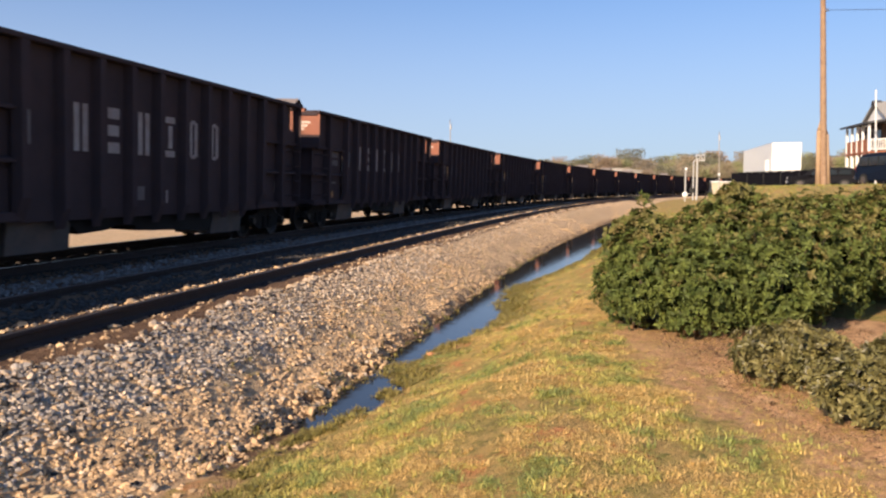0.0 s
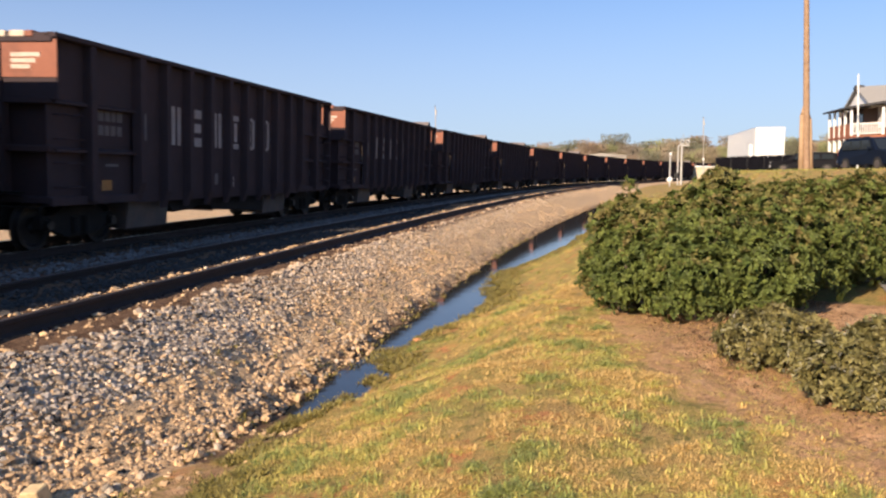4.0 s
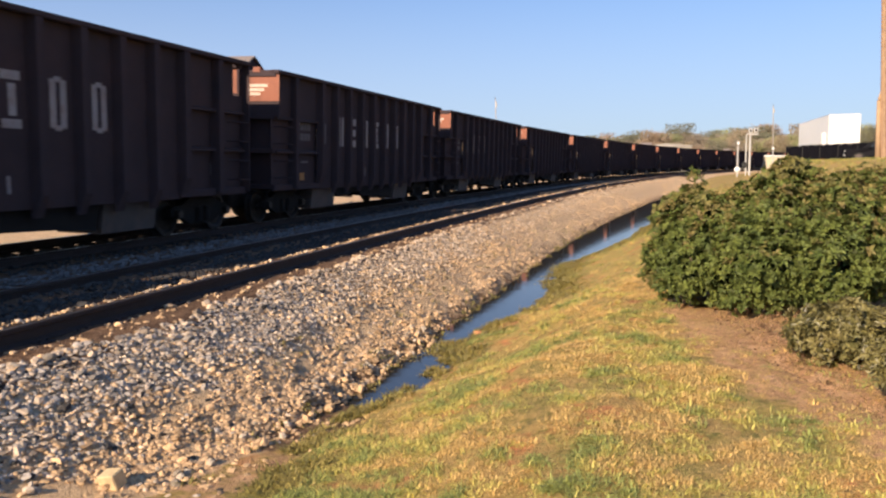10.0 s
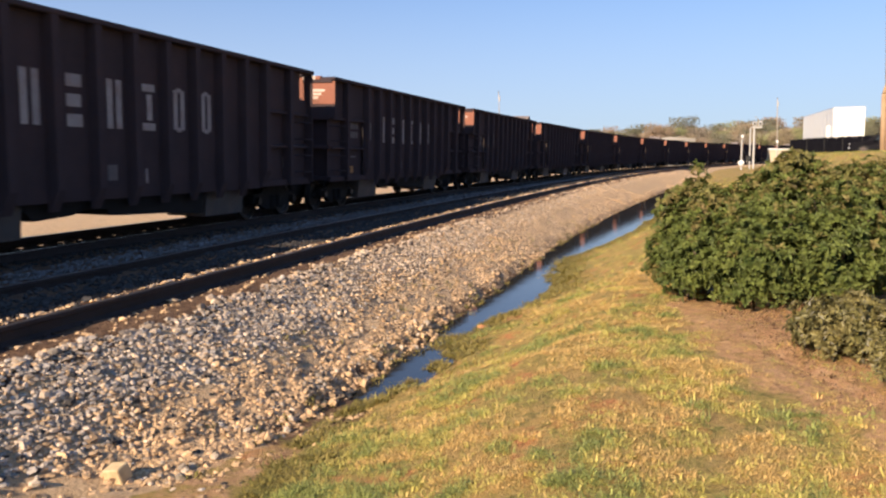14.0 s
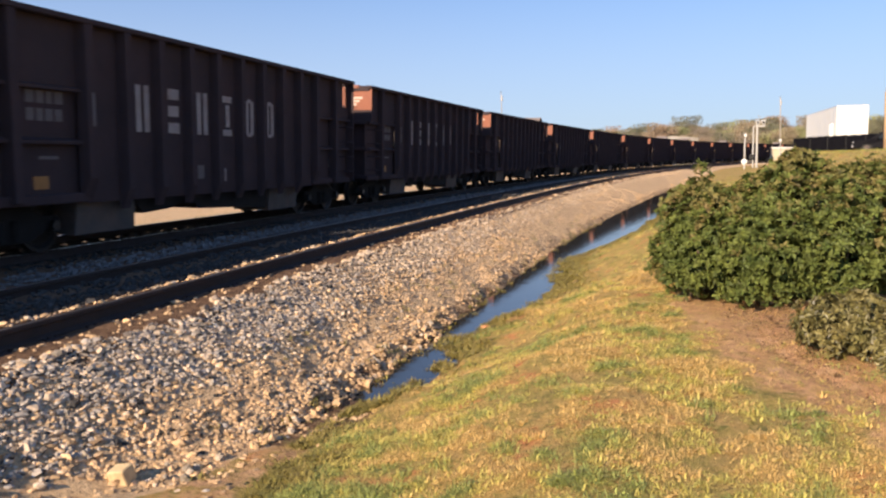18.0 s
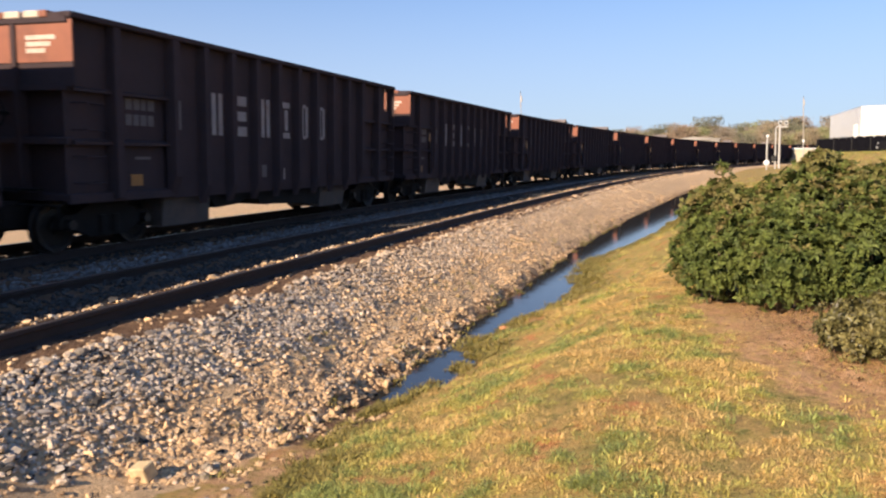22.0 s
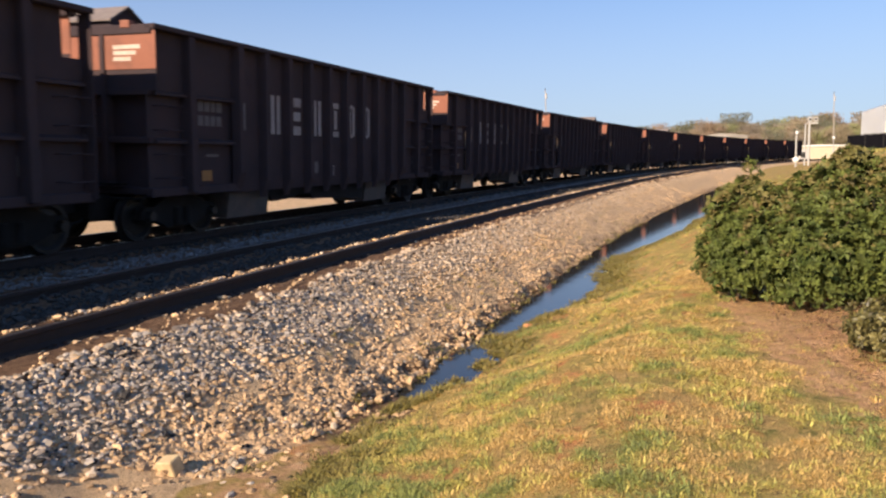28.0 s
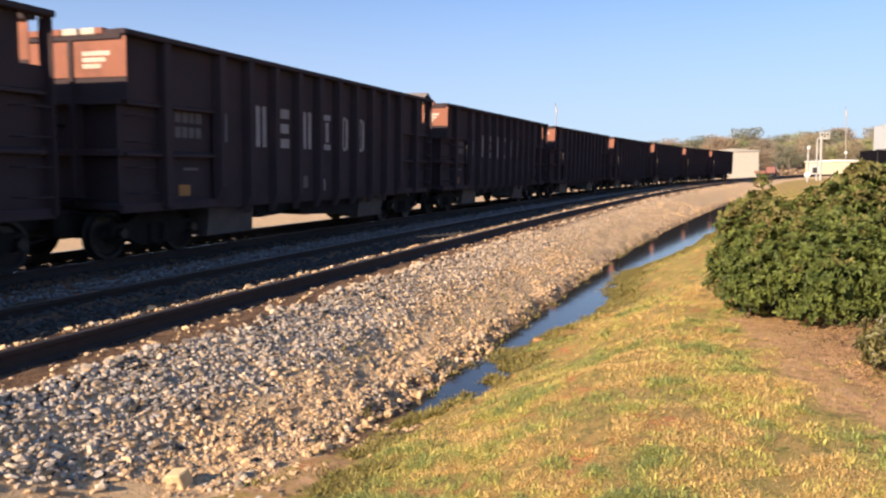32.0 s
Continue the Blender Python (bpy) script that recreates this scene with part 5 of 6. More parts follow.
ROOF_GREY = rgb("pale_shingles", (0.34, 0.32, 0.29), 0.9, 0.8, 6.0)
ROOF_DARK = rgb("dark_roof_edge", (0.05, 0.05, 0.055), 0.8)
BRICK = rgb("brick_red", (0.36, 0.14, 0.08), 0.9, 0.7, 9.0)
# brown darkened to paint in the shade behind the porch
SHADE_WALL = rgb("shaded_brown_wall", (0.14, 0.09, 0.07), 0.9)
SIGNAL_GREY = rgb("silver_paint", (0.46, 0.45, 0.43), 0.5, 0.85)
SIGNAL_BLACK = rgb("signal_black", (0.02, 0.02, 0.02), 0.7)
GLASS = bpy.data.materials.new("dark_window_glass")
GLASS.use_nodes = True
GLASS.node_tree.nodes["Principled BSDF"].inputs["Base Color"].default_value = (0.02, 0.025, 0.03, 1)
GLASS.node_tree.nodes["Principled BSDF"].inputs["Roughness"].default_value = 0.12
ASPHALT = surf("asphalt_drive", (0.20, 0.185, 0.17), (0.28, 0.26, 0.23), 5.0, 0.9, 0.3, coord="World")


def build_pole():
    x, y = 18.67, 37.63
    z = ground_z(x, y)
    ob = thing("utility_pole", "tall brown wooden utility pole with a pale splint at its foot", "utility pole", pose(x, y, z, 0, -2.3, 0))
    g = Geo()
    n, hs = 14, [(-0.3, 0.16), (2.5, 0.152), (5, 0.14), (9, 0.12), (13, 0.10)]
    for (z0, r0), (z1, r1) in zip(hs, hs[1:]):
        g.tube((0, 0, z0), (0, 0, z1), r0, r1, n, cap=False)
    part("pole", g, POLE_WOOD, ob, smooth=True)
    for q, top in ((-1, 3.2), (1, 3.0)):
        g = Geo()
        g.tube((q * 0.25, 0.06, -0.3), (q * 0.19, 0.06, top - 0.45), 0.125, 0.10, 9)
        g.tube((q * 0.17, 0.06, top - 0.45), (q * 0.12, 0.06, top), 0.10, 0.02, 9)
        part("splint", g, STUB_WOOD, ob, "pale timber splint", smooth=True)
    part("crossarm", Geo().box(-1.2, 1.2, -0.17, -0.06, 12.3, 12.42), POLE_WOOD, ob)
    g = Geo()
    p = Vector((0.1, 0, 8.5))
    for k in range(14):
        t = (k + 1) / 14
        q = Vector((0.1 + 26 * t, -6 * t, 8.5 + 0.6 * t - 3.0 * t * (1 - t)))
        g.tube(p, q, 0.012, n=5, cap=False)
        p = q
    part("cable", g, SIGNAL_BLACK, ob)
    part("cable_bracket", Geo().box(0.1, 0.28, -0.03, 0.03, 8.43, 8.57), CHROME, ob)


def build_thin_pole(x, y, h, r, name="utility_pole", label="thin distant wooden utility pole"):
    z = ground_z(x, y)
    ob = thing(name, label, "utility pole", pose(x, y, z, 0, -1.5, 0))
    part("pole", Geo().tube((0, 0, -0.3), (0, 0, h), r, r * 0.7, 9), PALE_POLE, ob)
    part("transformer", Geo().tube((0.1, 0, h - 1.3), (0.1, 0, h - 0.5), 0.14, 0.14, 10), SIGNAL_GREY, ob)
    part("insulator", Geo().tube((0, 0, h), (0, 0, h + 0.25), 0.06, 0.05, 6), GATE_GREY, ob)


def build_trailer():
    # the lit rear doors face the camera, the body runs away from it
    a, b, c = Vector((29.46, 68.97, 0)), Vector((31.75, 67.95, 0)), Vector((33.23, 84.72, 0))
    ux = (b - a).normalized()
    yaw = math.degrees(math.atan2(ux.y, ux.x))
    w, ln = (b - a).length, 16.0
    z = ground_z(a.x, a.y)
    top, bot = 5.4 - z, 1.0
    ob = thing("box_trailer", "white box semi-trailer parked behind the dark fence", "trailer", pose(a.x, a.y, z, 0, 0, yaw + 11))
    part("rear_door", Geo().bevbox(0.02, w / 2 - 0.01, -0.06, 0.0, bot + 0.08, top - 0.06, 0.03), WHITE, ob)
    part("rear_door", Geo().bevbox(w / 2 + 0.01, w - 0.02, -0.06, 0.0, bot + 0.08, top - 0.06, 0.03), WHITE, ob)
    part("body", Geo().bevbox(0, w, 0, ln, bot, top, 0.05), GRAZED_ALU, ob, "ribbed aluminium trailer body, grey dimmed for grazing light")
    for k in range(26):
        y = 0.3 + k * (ln - 0.6) / 25
        part("side_rib", Geo().box(-0.035, 0.0, y - 0.04, y + 0.04, bot + 0.1, top - 0.1), GRAZED_ALU, ob)
    part("bumper", Geo().box(0.1, w - 0.1, -0.05, 0.05, 0.55, 0.68), SIGNAL_BLACK, ob)
    for y in (1.3, 2.6):
        for x in (0.15, w - 0.15):
            part("wheel", Geo().tube((x - 0.13, y, 0.5), (x + 0.13, y, 0.5), 0.5, n=16), TYRE, ob)
    for y in (11.0, 11.2):
        part("landing_leg", Geo().box(0.4, 0.5, y, y + 0.1, 0.0, bot), SIGNAL_GREY, ob)
    part("side_box", Geo().bevbox(-0.32, -0.04, 0.9, 1.5, bot - 0.3, bot + 1.5, 0.04), WHITE, ob)
    part("side_skirt", Geo().prism([(0.7, bot - 0.45), (2.6, bot - 0.45), (2.0, bot), (1.2, bot + 0.5)], -0.38, -0.04, "x"), WHITE, ob)


def build_fence():
    p0, p1 = Vector((25.0, 66.5, 0)), Vector((33.0, 46.0, 0))
    d = (p1 - p0)
    n = 12
    ob = thing("screen_fence", "black cloth-covered chain-link fence along the yard", "fence")
    for k in range(n + 1):
        q = p0 + d * (k / n)
        z = ground_z(q.x, q.y)
        part("fence_post", Geo().tube((q.x, q.y, z - 0.2), (q.x, q.y, z + 1.36), 0.035, n=8), SIGNAL_BLACK, ob)
        if k < n:
            r = p0 + d * ((k + 1) / n)
            zr = ground_z(r.x, r.y)
            side = Vector((-d.y, d.x, 0)).normalized() * 0.01
            g = Geo()
            m = 6
            for j in range(m + 1):
                w = q.lerp(r, j / m) + side * (2.5 * math.sin(j * 1.9))
                zz = z + (zr - z) * j / m
                for h in (0.04, 0.45, 0.85, 1.27 + 0.03 * math.sin(2.2 * j + k)):
                    for off in (-1, 1):
                        g.v.append((w.x + side.x * off, w.y + side.y * off, zz + h))
            for j in range(m):
                for i in range(3):
                    for off in (0, 1):
                        a = j * 8 + i * 2 + off
                        g.f.append((a, a + 8, a + 10, a + 2))
                for i in (0, 3):
                    a = j * 8 + i * 2
                    g.f.append((a, a + 8, a + 9, a + 1))
            part("fence_panel", g, DARK_MESH, ob)
            part("top_rail", Geo().tube((q.x, q.y, z + 1.30), (r.x, r.y, zr + 1.30), 0.025, n=6), SIGNAL_BLACK, ob)


def build_suv(x, y, yaw, paint, label, low=1.0):
    """A sport-utility vehicle, nose towards its -y."""
    z = ground_z(x, y)
    ob = thing("suv", label, "car", pose(x, y, z, 0, 0, yaw), group="parked cars")
    ob.scale = (1, 1, low)
    s = 1.0
    prof = [(-2.3, 0.45), (-2.32, 0.80), (-2.2, 1.02), (-1.25, 1.12), (-0.65, 1.72), (-0.3, 1.80), (1.9, 1.78), (2.25, 1.10), (2.3, 0.5), (2.1, 0.36), (-2.15, 0.36)]
    g = Geo()
    n = len(prof)
    for xx, k in ((-0.93, 0), (-0.90, 1), (0.90, 1), (0.93, 0)):
        for p, q in prof:
            tuck = 0.16 * max(0, q - 1.1) / 0.7
            xo = xx - math.copysign(tuck, xx)
            shrink = 0.985 if k == 0 else 1.0
            g.v.append((xo * s, p * shrink * s, (q * s) if k else (q * s * 0.99)))
    for r in range(3):
        for j in range(n):
            a, b = r * n + j, r * n + (j + 1) % n
            g.f.append((a, b, b + n, a + n))
    g.f += [tuple(range(n))[::-1], tuple(range(3 * n, 4 * n))]
    part("body", g, paint, ob)
    part("windscreen", Geo().prism([(-1.24, 1.14), (-0.68, 1.70), (-0.66, 1.705), (-1.21, 1.145)], -0.72 * s, 0.72 * s, "x"), GLASS, ob)
    part("rear_window", Geo().prism([(1.97, 1.68), (2.22, 1.18), (2.25, 1.18), (2.0, 1.68)], -0.68 * s, 0.68 * s, "x"), GLASS, ob)
    for sx in (-1, 1):
        for p0, p1 in ((-0.85, 0.05), (0.12, 0.95), (1.02, 1.85)):
            part("side_window", Geo().prism([(p0, 1.16), (p1, 1.16), (p1 - 0.06, 1.64), (p0 + (0.38 if p0 < -0.5 else 0.06), 1.64)], sx * 0.80 * s, sx * 0.94 * s, "x"), GLASS, ob)
        for p in (-1.45, 1.42):
            w = part("wheel", Geo().tube((sx * 0.70, p, 0.36), (sx * 0.96, p, 0.36), 0.37, n=18), TYRE, ob)
            part("rim", Geo().tube((sx * 0.955, p, 0.36), (sx * 0.975, p, 0.36), 0.23, 0.2, 12), GATE_GREY, w)
        part("headlight", Geo().bevbox(*sorted((sx * 0.55, sx * 0.86)), -2.36, -2.2, 0.78, 0.96, 0.03), LAMP_LENS, ob)
        part("tail_light", Geo().bevbox(*sorted((sx * 0.70, sx * 0.90)), 2.2, 2.34, 0.85, 1.15, 0.03), RED_LENS, ob)
        part("mirror", Geo().bevbox(*sorted((sx * 0.92, sx * 1.1)), -0.85, -0.72, 1.12, 1.28, 0.03), paint, ob)
    part("bumper", Geo().bevbox(-0.9, 0.9, -2.42, -2.25, 0.42, 0.62, 0.04), CHROME, ob)
    part("bumper", Geo().bevbox(-0.9, 0.9, 2.25, 2.42, 0.42, 0.62, 0.04), CHROME, ob)
    part("roof_rail", Geo().box(-0.66, -0.62, -0.2, 1.7, 1.80, 1.86), SIGNAL_BLACK, ob)
    part("roof_rail", Geo().box(0.62, 0.66, -0.2, 1.7, 1.80, 1.86), SIGNAL_BLACK, ob)


def build_house():
    """A two-storey house; local x runs along its front, y away from the camera, the porch wraps the corner at the origin."""
    o = Vector((36.4, 65.6, 0))
    z = ground_z(o.x, o.y)
    ob = thing("porch_house", "white and brick two-storey house with a railed double porch", "house", pose(o.x, o.y, z + 0.12, 0, -1.6, -12))
    f1, f2, eave = 2.75, 2.95, 5.25           # lower ceiling, upper floor, porch eave
    part("foundation", Geo().box(-0.2, 12.2, -0.2, 9.1, -0.6, -0.005), BRICK, ob)
    part("lower_wall", Geo().box(1.6, 12, 1.9, 9, 0, f1), SHADE_WALL, ob)
    part("upper_wall", Geo().box(1.6, 12, 1.9, 9, f1 + 0.12, 5.4), SHADE_WALL, ob)
    part("brick_wall", Geo().box(2.7, 12.1, 0.9, 1.89, 0, 3.6), BRICK, ob)
    part("white_wall", Geo().box(2.7, 12.1, 0.95, 1.88, 3.61, 5.4), WHITE, ob)
    part("gable_wall", Geo().prism([(0.5, 5.3), (8.0, 5.3), (4.25, 7.2)], 1.9, 2.05, "x"), WHITE, ob, "white boarded gable")
    part("porch_floor", Geo().box(-0.1, 2.6, -0.1, 6.2, f1, f2), BRICK, ob)
    for x, y in ((0, 0), (2.5, 0), (0, 1.6), (0, 3.1), (0, 4.6), (0, 6.1)):
        part("upper_column", Geo().bevbox(x - 0.10, x + 0.10, y - 0.1, y + 0.1, f2, eave, 0.02), WHITE, ob)
        part("lower_column", Geo().bevbox(x - 0.12, x + 0.12, y - 0.12, y + 0.12, 0, f1, 0.02), WHITE, ob)
    rail = part("balustrade", Geo().box(0.1, 2.4, -0.05, 0.05, f2 + 0.95, f2 + 1.05), WHITE, ob)
    part("bottom_rail", Geo().box(0.1, 2.4, -0.04, 0.04, f2 + 0.12, f2 + 0.2), WHITE, rail)
    bal = Geo().box(-0.03, 0.03, -0.03, 0.03, f2 + 0.2, f2 + 0.95).mesh("baluster", WHITE)
    for k in range(13):
        b = part("baluster", bal, None, rail)
        b.location = (0.2 + k * 0.175, 0, 0)
    side = part("balustrade", Geo().box(-0.05, 0.05, 0.1, 6.0, f2 + 0.95, f2 + 1.05), BRICK, ob)
    bal = Geo().box(-0.03, 0.03, -0.11, 0.11, f2 + 0.02, f2 + 0.95).mesh("baluster", BRICK)
    for k in range(24):
        b = part("baluster", bal, None, side)
        b.location = (0, 0.25 + k * 0.245, 0)
    part("porch_roof", Geo().prism([(-0.5, eave), (-0.5, eave + 0.16), (2.8, eave + 0.55), (2.8, eave + 0.35)], -0.5, 6.6, "y"), ROOF_DARK, ob)
    part("roof_slope", Geo().prism([(0.3, 5.3), (4.25, 7.3), (4.25, 7.5), (0.2, 5.45)], 1.6, 13, "x"), ROOF_GREY, ob)
    part("roof_slope", Geo().prism([(8.2, 5.3), (4.25, 7.3), (4.25, 7.5), (8.3, 5.45)], 1.6, 13, "x"), ROOF_GREY, ob)
    part("ridge_vent", Geo().prism([(3.9, 7.25), (4.6, 7.25), (4.25, 7.6)], 1.5, 2.3, "x"), ROOF_DARK, ob)
    part("upper_door", Geo().box(1.56, 1.6, 3.0, 3.9, f2, f2 + 2.05), WHITE, ob)
    for y in (4.6, 2.1):
        part("window", Geo().box(1.57, 1.6, y, y + 0.7, f2 + 0.8, f2 + 1.9), GLASS, ob)
    p = Vector((29.5, 52.3, 0))
    zz = ground_z(p.x, p.y)
    fl = thing("white_pole", "slim white painted pole standing in the yard", "pole", pose(p.x, p.y, zz, 0, -2.2, 0))
    part("shaft", Geo().tube((0, 0, -0.2), (0, 0, 7.8 - zz), 0.06, 0.05, 10), WHITE, fl)
    part("cap", Geo().tube((0, 0, 7.8 - zz), (0, 0, 7.95 - zz), 0.065, 0.02, 10), WHITE, fl)


def build_crossing_signal(x, y, h):
    z = ground_z(x, y)
    ob = thing("crossing_signal", "silver crossing signal mast with lamps and lowered gate box", "railway signal", pose(x, y, z, 0, 0, -20))
    part("mast", Geo().tube((0, 0, -0.2), (0, 0, h), 0.13, 0.11, 12), SIGNAL_GREY, ob)
    part("second_mast", Geo().tube((-0.40, 0, -0.2), (-0.40, 0, h - 0.75), 0.09, 0.08, 10), SIGNAL_GREY, ob)
    g = Geo()
    pts = [(-0.40, 0, h - 0.75), (-0.37, 0, h - 0.58), (-0.22, 0, h - 0.46), (0, 0, h - 0.42)]
    for a, b in zip(pts, pts[1:]):
        g.tube(a, b, 0.07, n=8)
    part("bracket", g, SIGNAL_GREY, ob)
    part("cantilever", Geo().bevbox(-0.05, 0.85, -0.1, 0.1, h - 0.6, h - 0.42, 0.02), SIGNAL_GREY, ob)
    for q in (0.05, 0.62):
        hd = part("lamp_head", Geo().bevbox(q - 0.22, q + 0.22, -0.25, 0.1, h - 0.35, h + 0.15, 0.05), SIGNAL_GREY, ob)
        part("lens", Geo().tube((q, -0.26, h - 0.1), (q, -0.30, h - 0.1), 0.13, n=12), SIGNAL_BLACK, hd)
    part("control_box", Geo().bevbox(-0.8, -0.35, -0.2, 0.2, 0.9, 1.5, 0.03), SIGNAL_BLACK, ob)


def build_marker_post(x, y, h):
    z = ground_z(x, y)
    ob = thing("gate_post", "short white gate post with a round counterweight", "railway signal", pose(x, y, z, 0, 0, -20))
    part("post", Geo().tube((0, 0, -0.2), (0, 0, h), 0.09, 0.07, 10), SIGNAL_GREY, ob)
    g = Geo()
    bm = bmesh.new()
    bmesh.ops.create_icosphere(bm, subdivisions=2, radius=0.33)
    for q in bm.verts:
        q.co = Vector((q.co.x, q.co.y * 0.6, q.co.z * 0.95 + 0.75))
    part("counterweight", g.add_bm(bm), WHITE, ob, smooth=True)


def build_shed(name, label, x, y, yaw, w, d, h, wall, roof, pitch=0.4, doors=0):
    z = ground_z(x, y)
    ob = thing(name, label, "building", pose(x, y, z, 0, 0, yaw))
    part("wall_shell", Geo().box(0, w, 0, d, -0.3, h), wall, ob)
    part("roof", Geo().prism([(-0.3, h), (w + 0.3, h), (w + 0.3, h + 0.15), (w / 2, h + pitch + 0.15), (-0.3, h + 0.15)], -0.3, d + 0.3, "y"), roof, ob)
    for k in range(doors):
        x0 = 0.8 + k * (w - 1.0) / max(doors, 1)
        dr = part("roller_door", Geo().box(x0, x0 + 2.4, -0.04, 0.0, 0, 2.6), SIGNAL_GREY, ob)
        for j in range(5):
            part("door_slat", Geo().box(x0 + 0.05, x0 + 2.35, -0.055, -0.04, 0.1 + 0.5 * j, 0.5 + 0.5 * j), SIGNAL_GREY, dr)
    k = 0.0
    while k < w:
        part("wall_seam", Geo().box(k - 0.03, k + 0.03, -0.03, 0, 0, h), wall, ob)
        k += 3.2
    return ob


def build_far_yard():
    build_shed("metal_shed", "grey metal-clad shed with a flat pale roof beyond the track", 38.6, 172.0, -14, 5.6, 14, 5.7, TAN_WALL, ROOF_GREY, 0.3)
    build_shed("long_shed", "long low building with a pale roof far beyond the train", 42.0, 216.0, -16, 13, 10, 6.6, TAN_WALL, ROOF_GREY, 0.8)
    build_shed("cream_building", "low cream-painted building beside the crossing", 55.3, 176.5, -18, 10.5, 8, 3.1, CREAM_WALL, WHITE, 0.2, 1)
    # a red and white tractor cab and a loader seen where the line curves away
    m = rgb("red_paint", (0.22, 0.085, 0.065), 0.5)
    x, y = 43.8, 162.6
    z = ground_z(x, y)
    ob = thing("red_truck", "small red truck waiting at the level crossing", "truck", pose(x, y, z + 0.35, 0, 0, 62))
    part("cab", Geo().bevbox(-0.95, 0.95, -1.6, 0.2, 0.6, 2.0, 0.12), m, ob)
    part("bed", Geo().bevbox(-1.0, 1.0, 0.25, 2.4, 0.6, 1.2, 0.05), m, ob)
    part("windscreen", Geo().box(-0.8, 0.8, -1.63, -1.6, 1.3, 1.85), GLASS, ob)
    for sx in (-1, 1):
        for p in (-1.0, 1.7):
            part("wheel", Geo().tube((sx * 0.75, p, 0.4), (sx * 1.0, p, 0.4), 0.4, n=14), TYRE, ob)
    for (px, py), hh in (((36.2, 114.4), 4.2), ((45.5, 126.5), 3.6)):
        q = thing("yard_post", "slim pale post near the crossing", "post", pose(px, py, ground_z(px, py)))
        part("shaft", Geo().tube((0, 0, -0.2), (0, 0, hh), 0.09, 0.07, 8), SIGNAL_GREY, q)
        part("head", Geo().bevbox(-0.16, 0.16, -0.12, 0.12, hh - 0.1, hh + 0.3, 0.03), WHITE, q)


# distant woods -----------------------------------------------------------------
# leaf tones lightened and greyed, painting distance haze into the base colour
HAZED_LEAF_MATS = [leaf_material("hazed_leaf_%d" % k, a, b, 0.35, 0.8, 0.1) for k, (a, b) in enumerate((
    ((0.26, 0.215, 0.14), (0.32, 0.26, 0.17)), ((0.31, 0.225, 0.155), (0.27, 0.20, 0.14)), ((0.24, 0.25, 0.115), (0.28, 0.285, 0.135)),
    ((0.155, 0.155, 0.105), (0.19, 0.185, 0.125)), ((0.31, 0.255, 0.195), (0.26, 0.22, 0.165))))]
TRUNK = surf("tree_bark", (0.16, 0.13, 0.10), (0.24, 0.20, 0.16), 4.0, 0.95, 0.4)


def tree_meshes(seed, mat, leaves, size):
    """Trunk with limbs, and a crown of many small tufts; a tree about 1 high, scaled when placed."""
    rng = np.random.default_rng(seed)
    g = Geo()
    g.tube((0, 0, -0.02), (0.01, 0, 0.45), 0.022, 0.014, 7)
    g.tube((0.01, 0, 0.45), (0, 0.01, 0.85), 0.014, 0.004, 6)
    ends = []
    for k in range(11):
        a, z0 = rng.uniform(0, 6.28), rng.uniform(0.25, 0.7)
        ln = rng.uniform(0.18, 0.34) * (1.1 - 0.6 * abs(z0 - 0.45))
        e = np.array([ln * math.cos(a), ln * math.sin(a), z0 + rng.uniform(0.08, 0.22)])
        g.tube((0, 0, z0), tuple(e), 0.009, 0.003, 5)
        ends.append(e)
    ends += [np.array([0, 0, 0.85]), np.array([0.05, -0.05, 0.75])]
    trunk = g.mesh("trunk", TRUNK)
    tips = []
    for e in ends:
        n = leaves // len(ends)
        tips.append(e + np.clip(rng.normal(0, 1, (n, 3)), -1.5, 1.5) * np.array([0.085, 0.085, 0.065]) * rng.uniform(0.8, 1.4))
    tips = np.concatenate(tips)
    d = rng.normal(size=tips.shape)
    d /= np.linalg.norm(d, axis=1)[:, None]
    v, f = leaf_cloud(tips, d, rng, 2, size, 0.4, 0.9)
    return trunk, big_mesh("crown", v, f, mat)


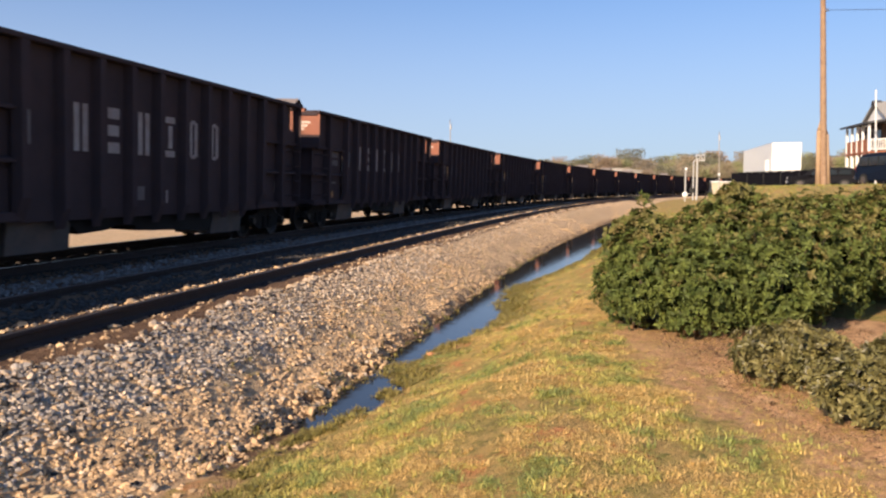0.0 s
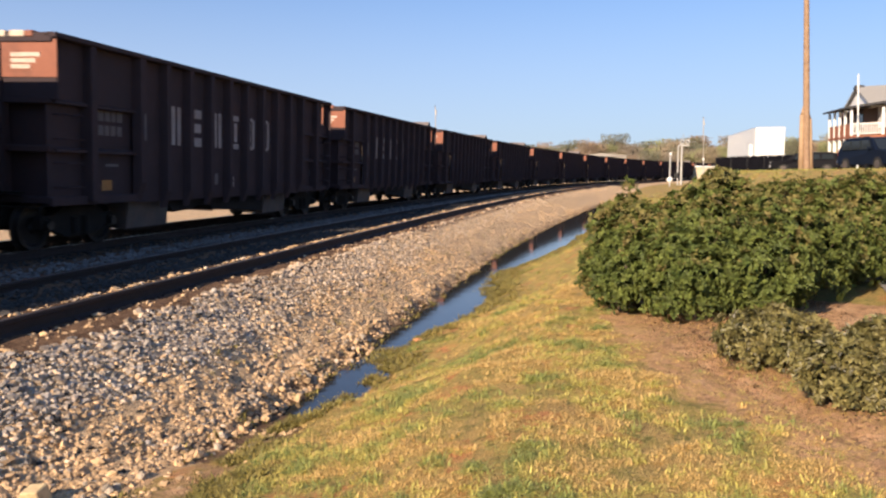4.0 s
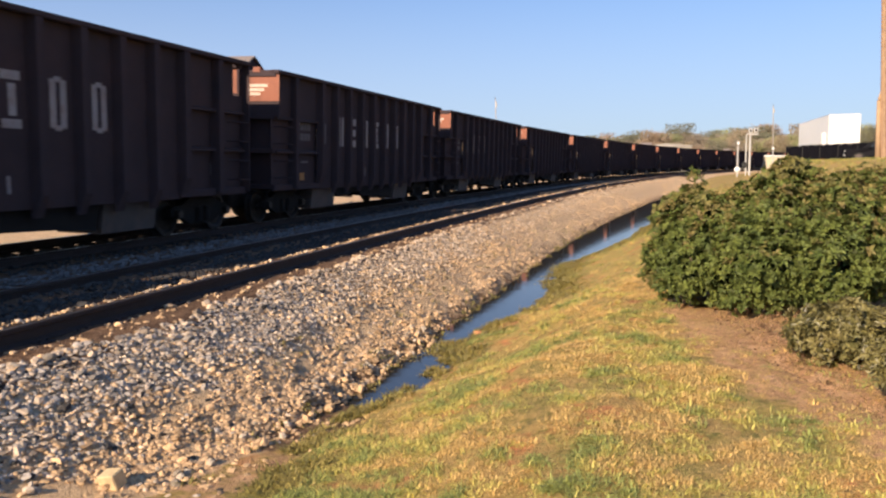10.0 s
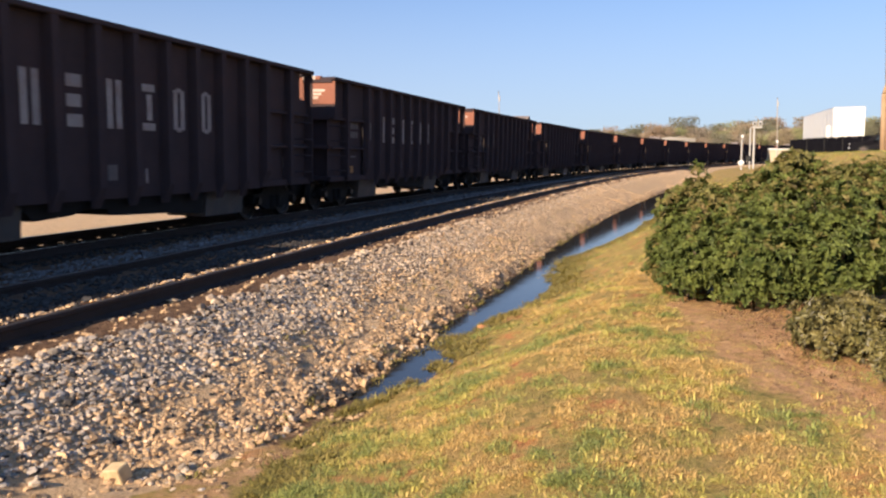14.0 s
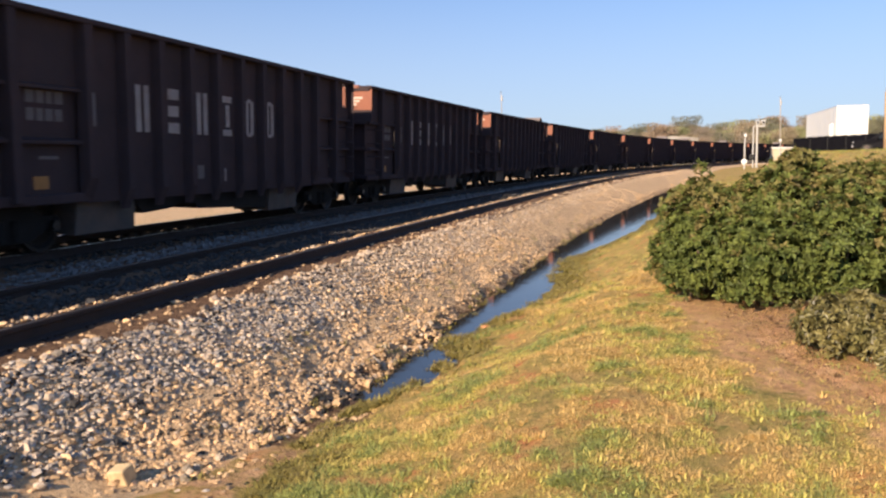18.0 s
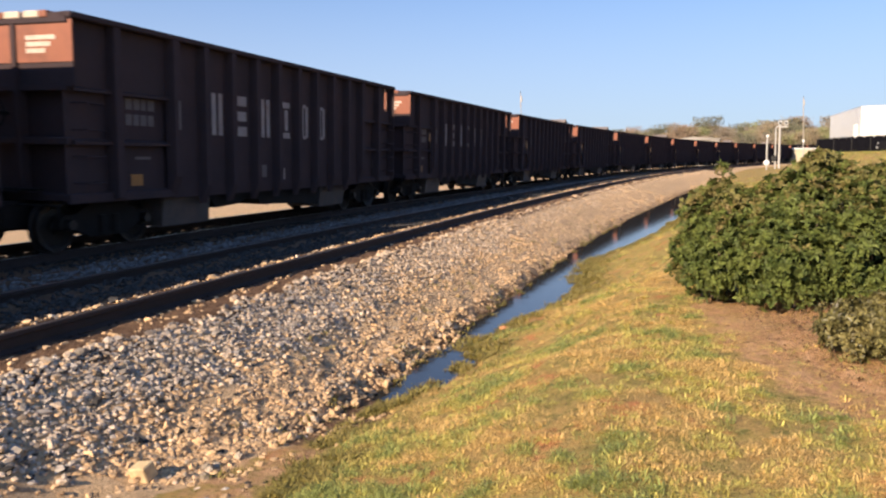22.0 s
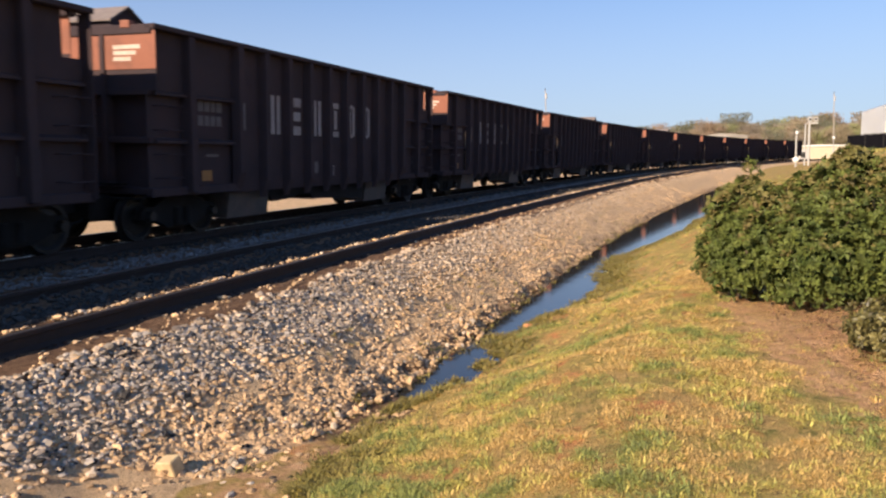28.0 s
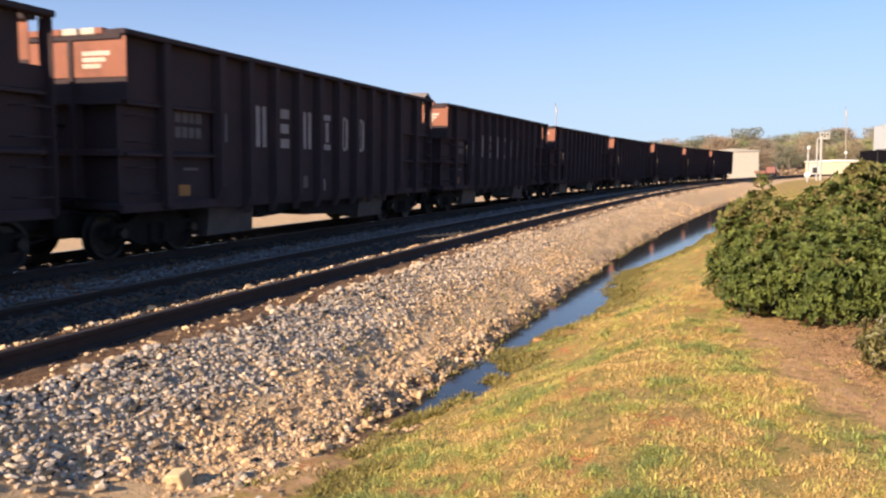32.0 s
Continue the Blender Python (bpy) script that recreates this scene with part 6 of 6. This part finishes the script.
def build_woods():
    rng = np.random.default_rng(33)
    kinds = [tree_meshes(40 + k, HAZED_LEAF_MATS[k % 5], 2600, 0.028) for k in range(10)]

    def plant(x, y, h, k, wide=1.0, label="", group="far trees"):
        ob = thing("tree", label or ("leafing spring tree in the distant wood", "brown budding tree in the distant wood", "pale green tree in the distant wood",
                                     "dark evergreen-looking tree in the distant wood", "bare grey tree in the distant wood")[k % 5], "tree",
                   Matrix.LocRotScale((x, y, ground_z(x, y) - 0.2), Euler((0, 0, rng.uniform(0, 6.28))), None), group=group)
        for nm, me in zip(("trunk", "crown"), kinds[k]):
            q = part(nm, me, None, ob)
            q.scale = (h * wide, h * wide, h)
    for row, (dist, lo, hi, count) in enumerate(((250, 7.5, 10.5, 56), (275, 10.0, 13.5, 60), (310, 13.0, 17.0, 54))):
        for k in range(count):
            az = radians(3 + 35 * (k + rng.uniform(0.1, 0.9)) / count)
            d = dist + rng.uniform(-10, 10)
            fade = smooth(4, 12, np.degrees(az))
            plant(d * math.sin(az), d * math.cos(az), (rng.uniform(lo, hi)) * (0.80 + 0.20 * fade) , int(rng.integers(0, 10)), rng.uniform(0.9, 1.3))
    # low brush along the edge of the wood
    n = 2600
    az = np.radians(rng.uniform(-3, 40, n))
    d = rng.uniform(238, 262, n)
    bx, by = d * np.sin(az), d * np.cos(az)
    bz = height(bx, by)[0]
    tips = np.repeat(np.stack([bx, by, bz], 1), 9, 0) + rng.normal(0, 1, (n * 9, 3)) * np.array([1.4, 1.4, 0.2])
    tips[:, 2] += rng.uniform(0, 1, len(tips)) ** 1.4 * np.repeat(2.2 + 1.6 * wob(bx, by, 0.15, 2.0), 9)
    up = rng.normal(size=tips.shape)
    up /= np.linalg.norm(up, axis=1)[:, None]
    v, f = leaf_cloud(tips, up, rng, 3, 0.75, 0.4, 0.9)
    brush = thing("brush", "low tan and olive brush along the wood's edge", "bushes", kind="stuff")
    part("brush_leaves", big_mesh("brush_leaves", v, f, HAZED_LEAF_MATS[1]), None, brush)["kind"] = "stuff"
    for x, y, h, k, w in ((58, 120, 5.5, 3, 1.0), (62, 118, 5.0, 7, 1.0), (54, 128, 5.0, 3, 0.9)):
        plant(x, y, h, k, w, "bushy green tree behind the yard", "yard trees")


def build_drive():
    """A strip of worn asphalt drive behind the shrubs."""
    v, f = [], []
    pts = [(4.2, 6.0), (4.9, 7.6), (6.2, 10.5), (8.2, 14.5)]
    m = 8
    for k, (x, y) in enumerate(pts):
        for j in range(m + 1):
            px, py = x + 3.2 * j / m, y - 1.1 * j / m
            v.append((px, py, ground_z(px, py) + 0.02))
        if k:
            a = (k - 1) * (m + 1)
            f += [(a + j, a + j + 1, a + j + m + 2, a + j + m + 1) for j in range(m)]
    tagged(new("drive", big_mesh("drive", v, f, ASPHALT)), "worn pale asphalt drive behind the shrubs", "road", kind="structure")


build_pole()
build_thin_pole(50.85, 141.1, 11.5, 0.10)
build_thin_pole(1.4, 120.0, 12.3, 0.08)
build_trailer()
build_fence()
build_suv(24.2, 41.0, 2, NAVY, "dark navy sport-utility vehicle parked in the yard")
build_suv(27.0, 40.2, 158, BLACK_PAINT, "black vehicle with red tail lights parked in the yard")
build_suv(27.6, 55.9, 246, BLACK_PAINT, "low black car parked before the dark fence", 0.76)
build_house()
build_crossing_signal(29.85, 90.2, 5.2)
build_marker_post(26.5, 83.9, 3.2)
build_far_yard()
build_woods()
build_drive()


def motions():
    for n, car in TRAIN:
        walk(car, [(float(t), car_pose(n, t)) for t in range(33)])


motions()
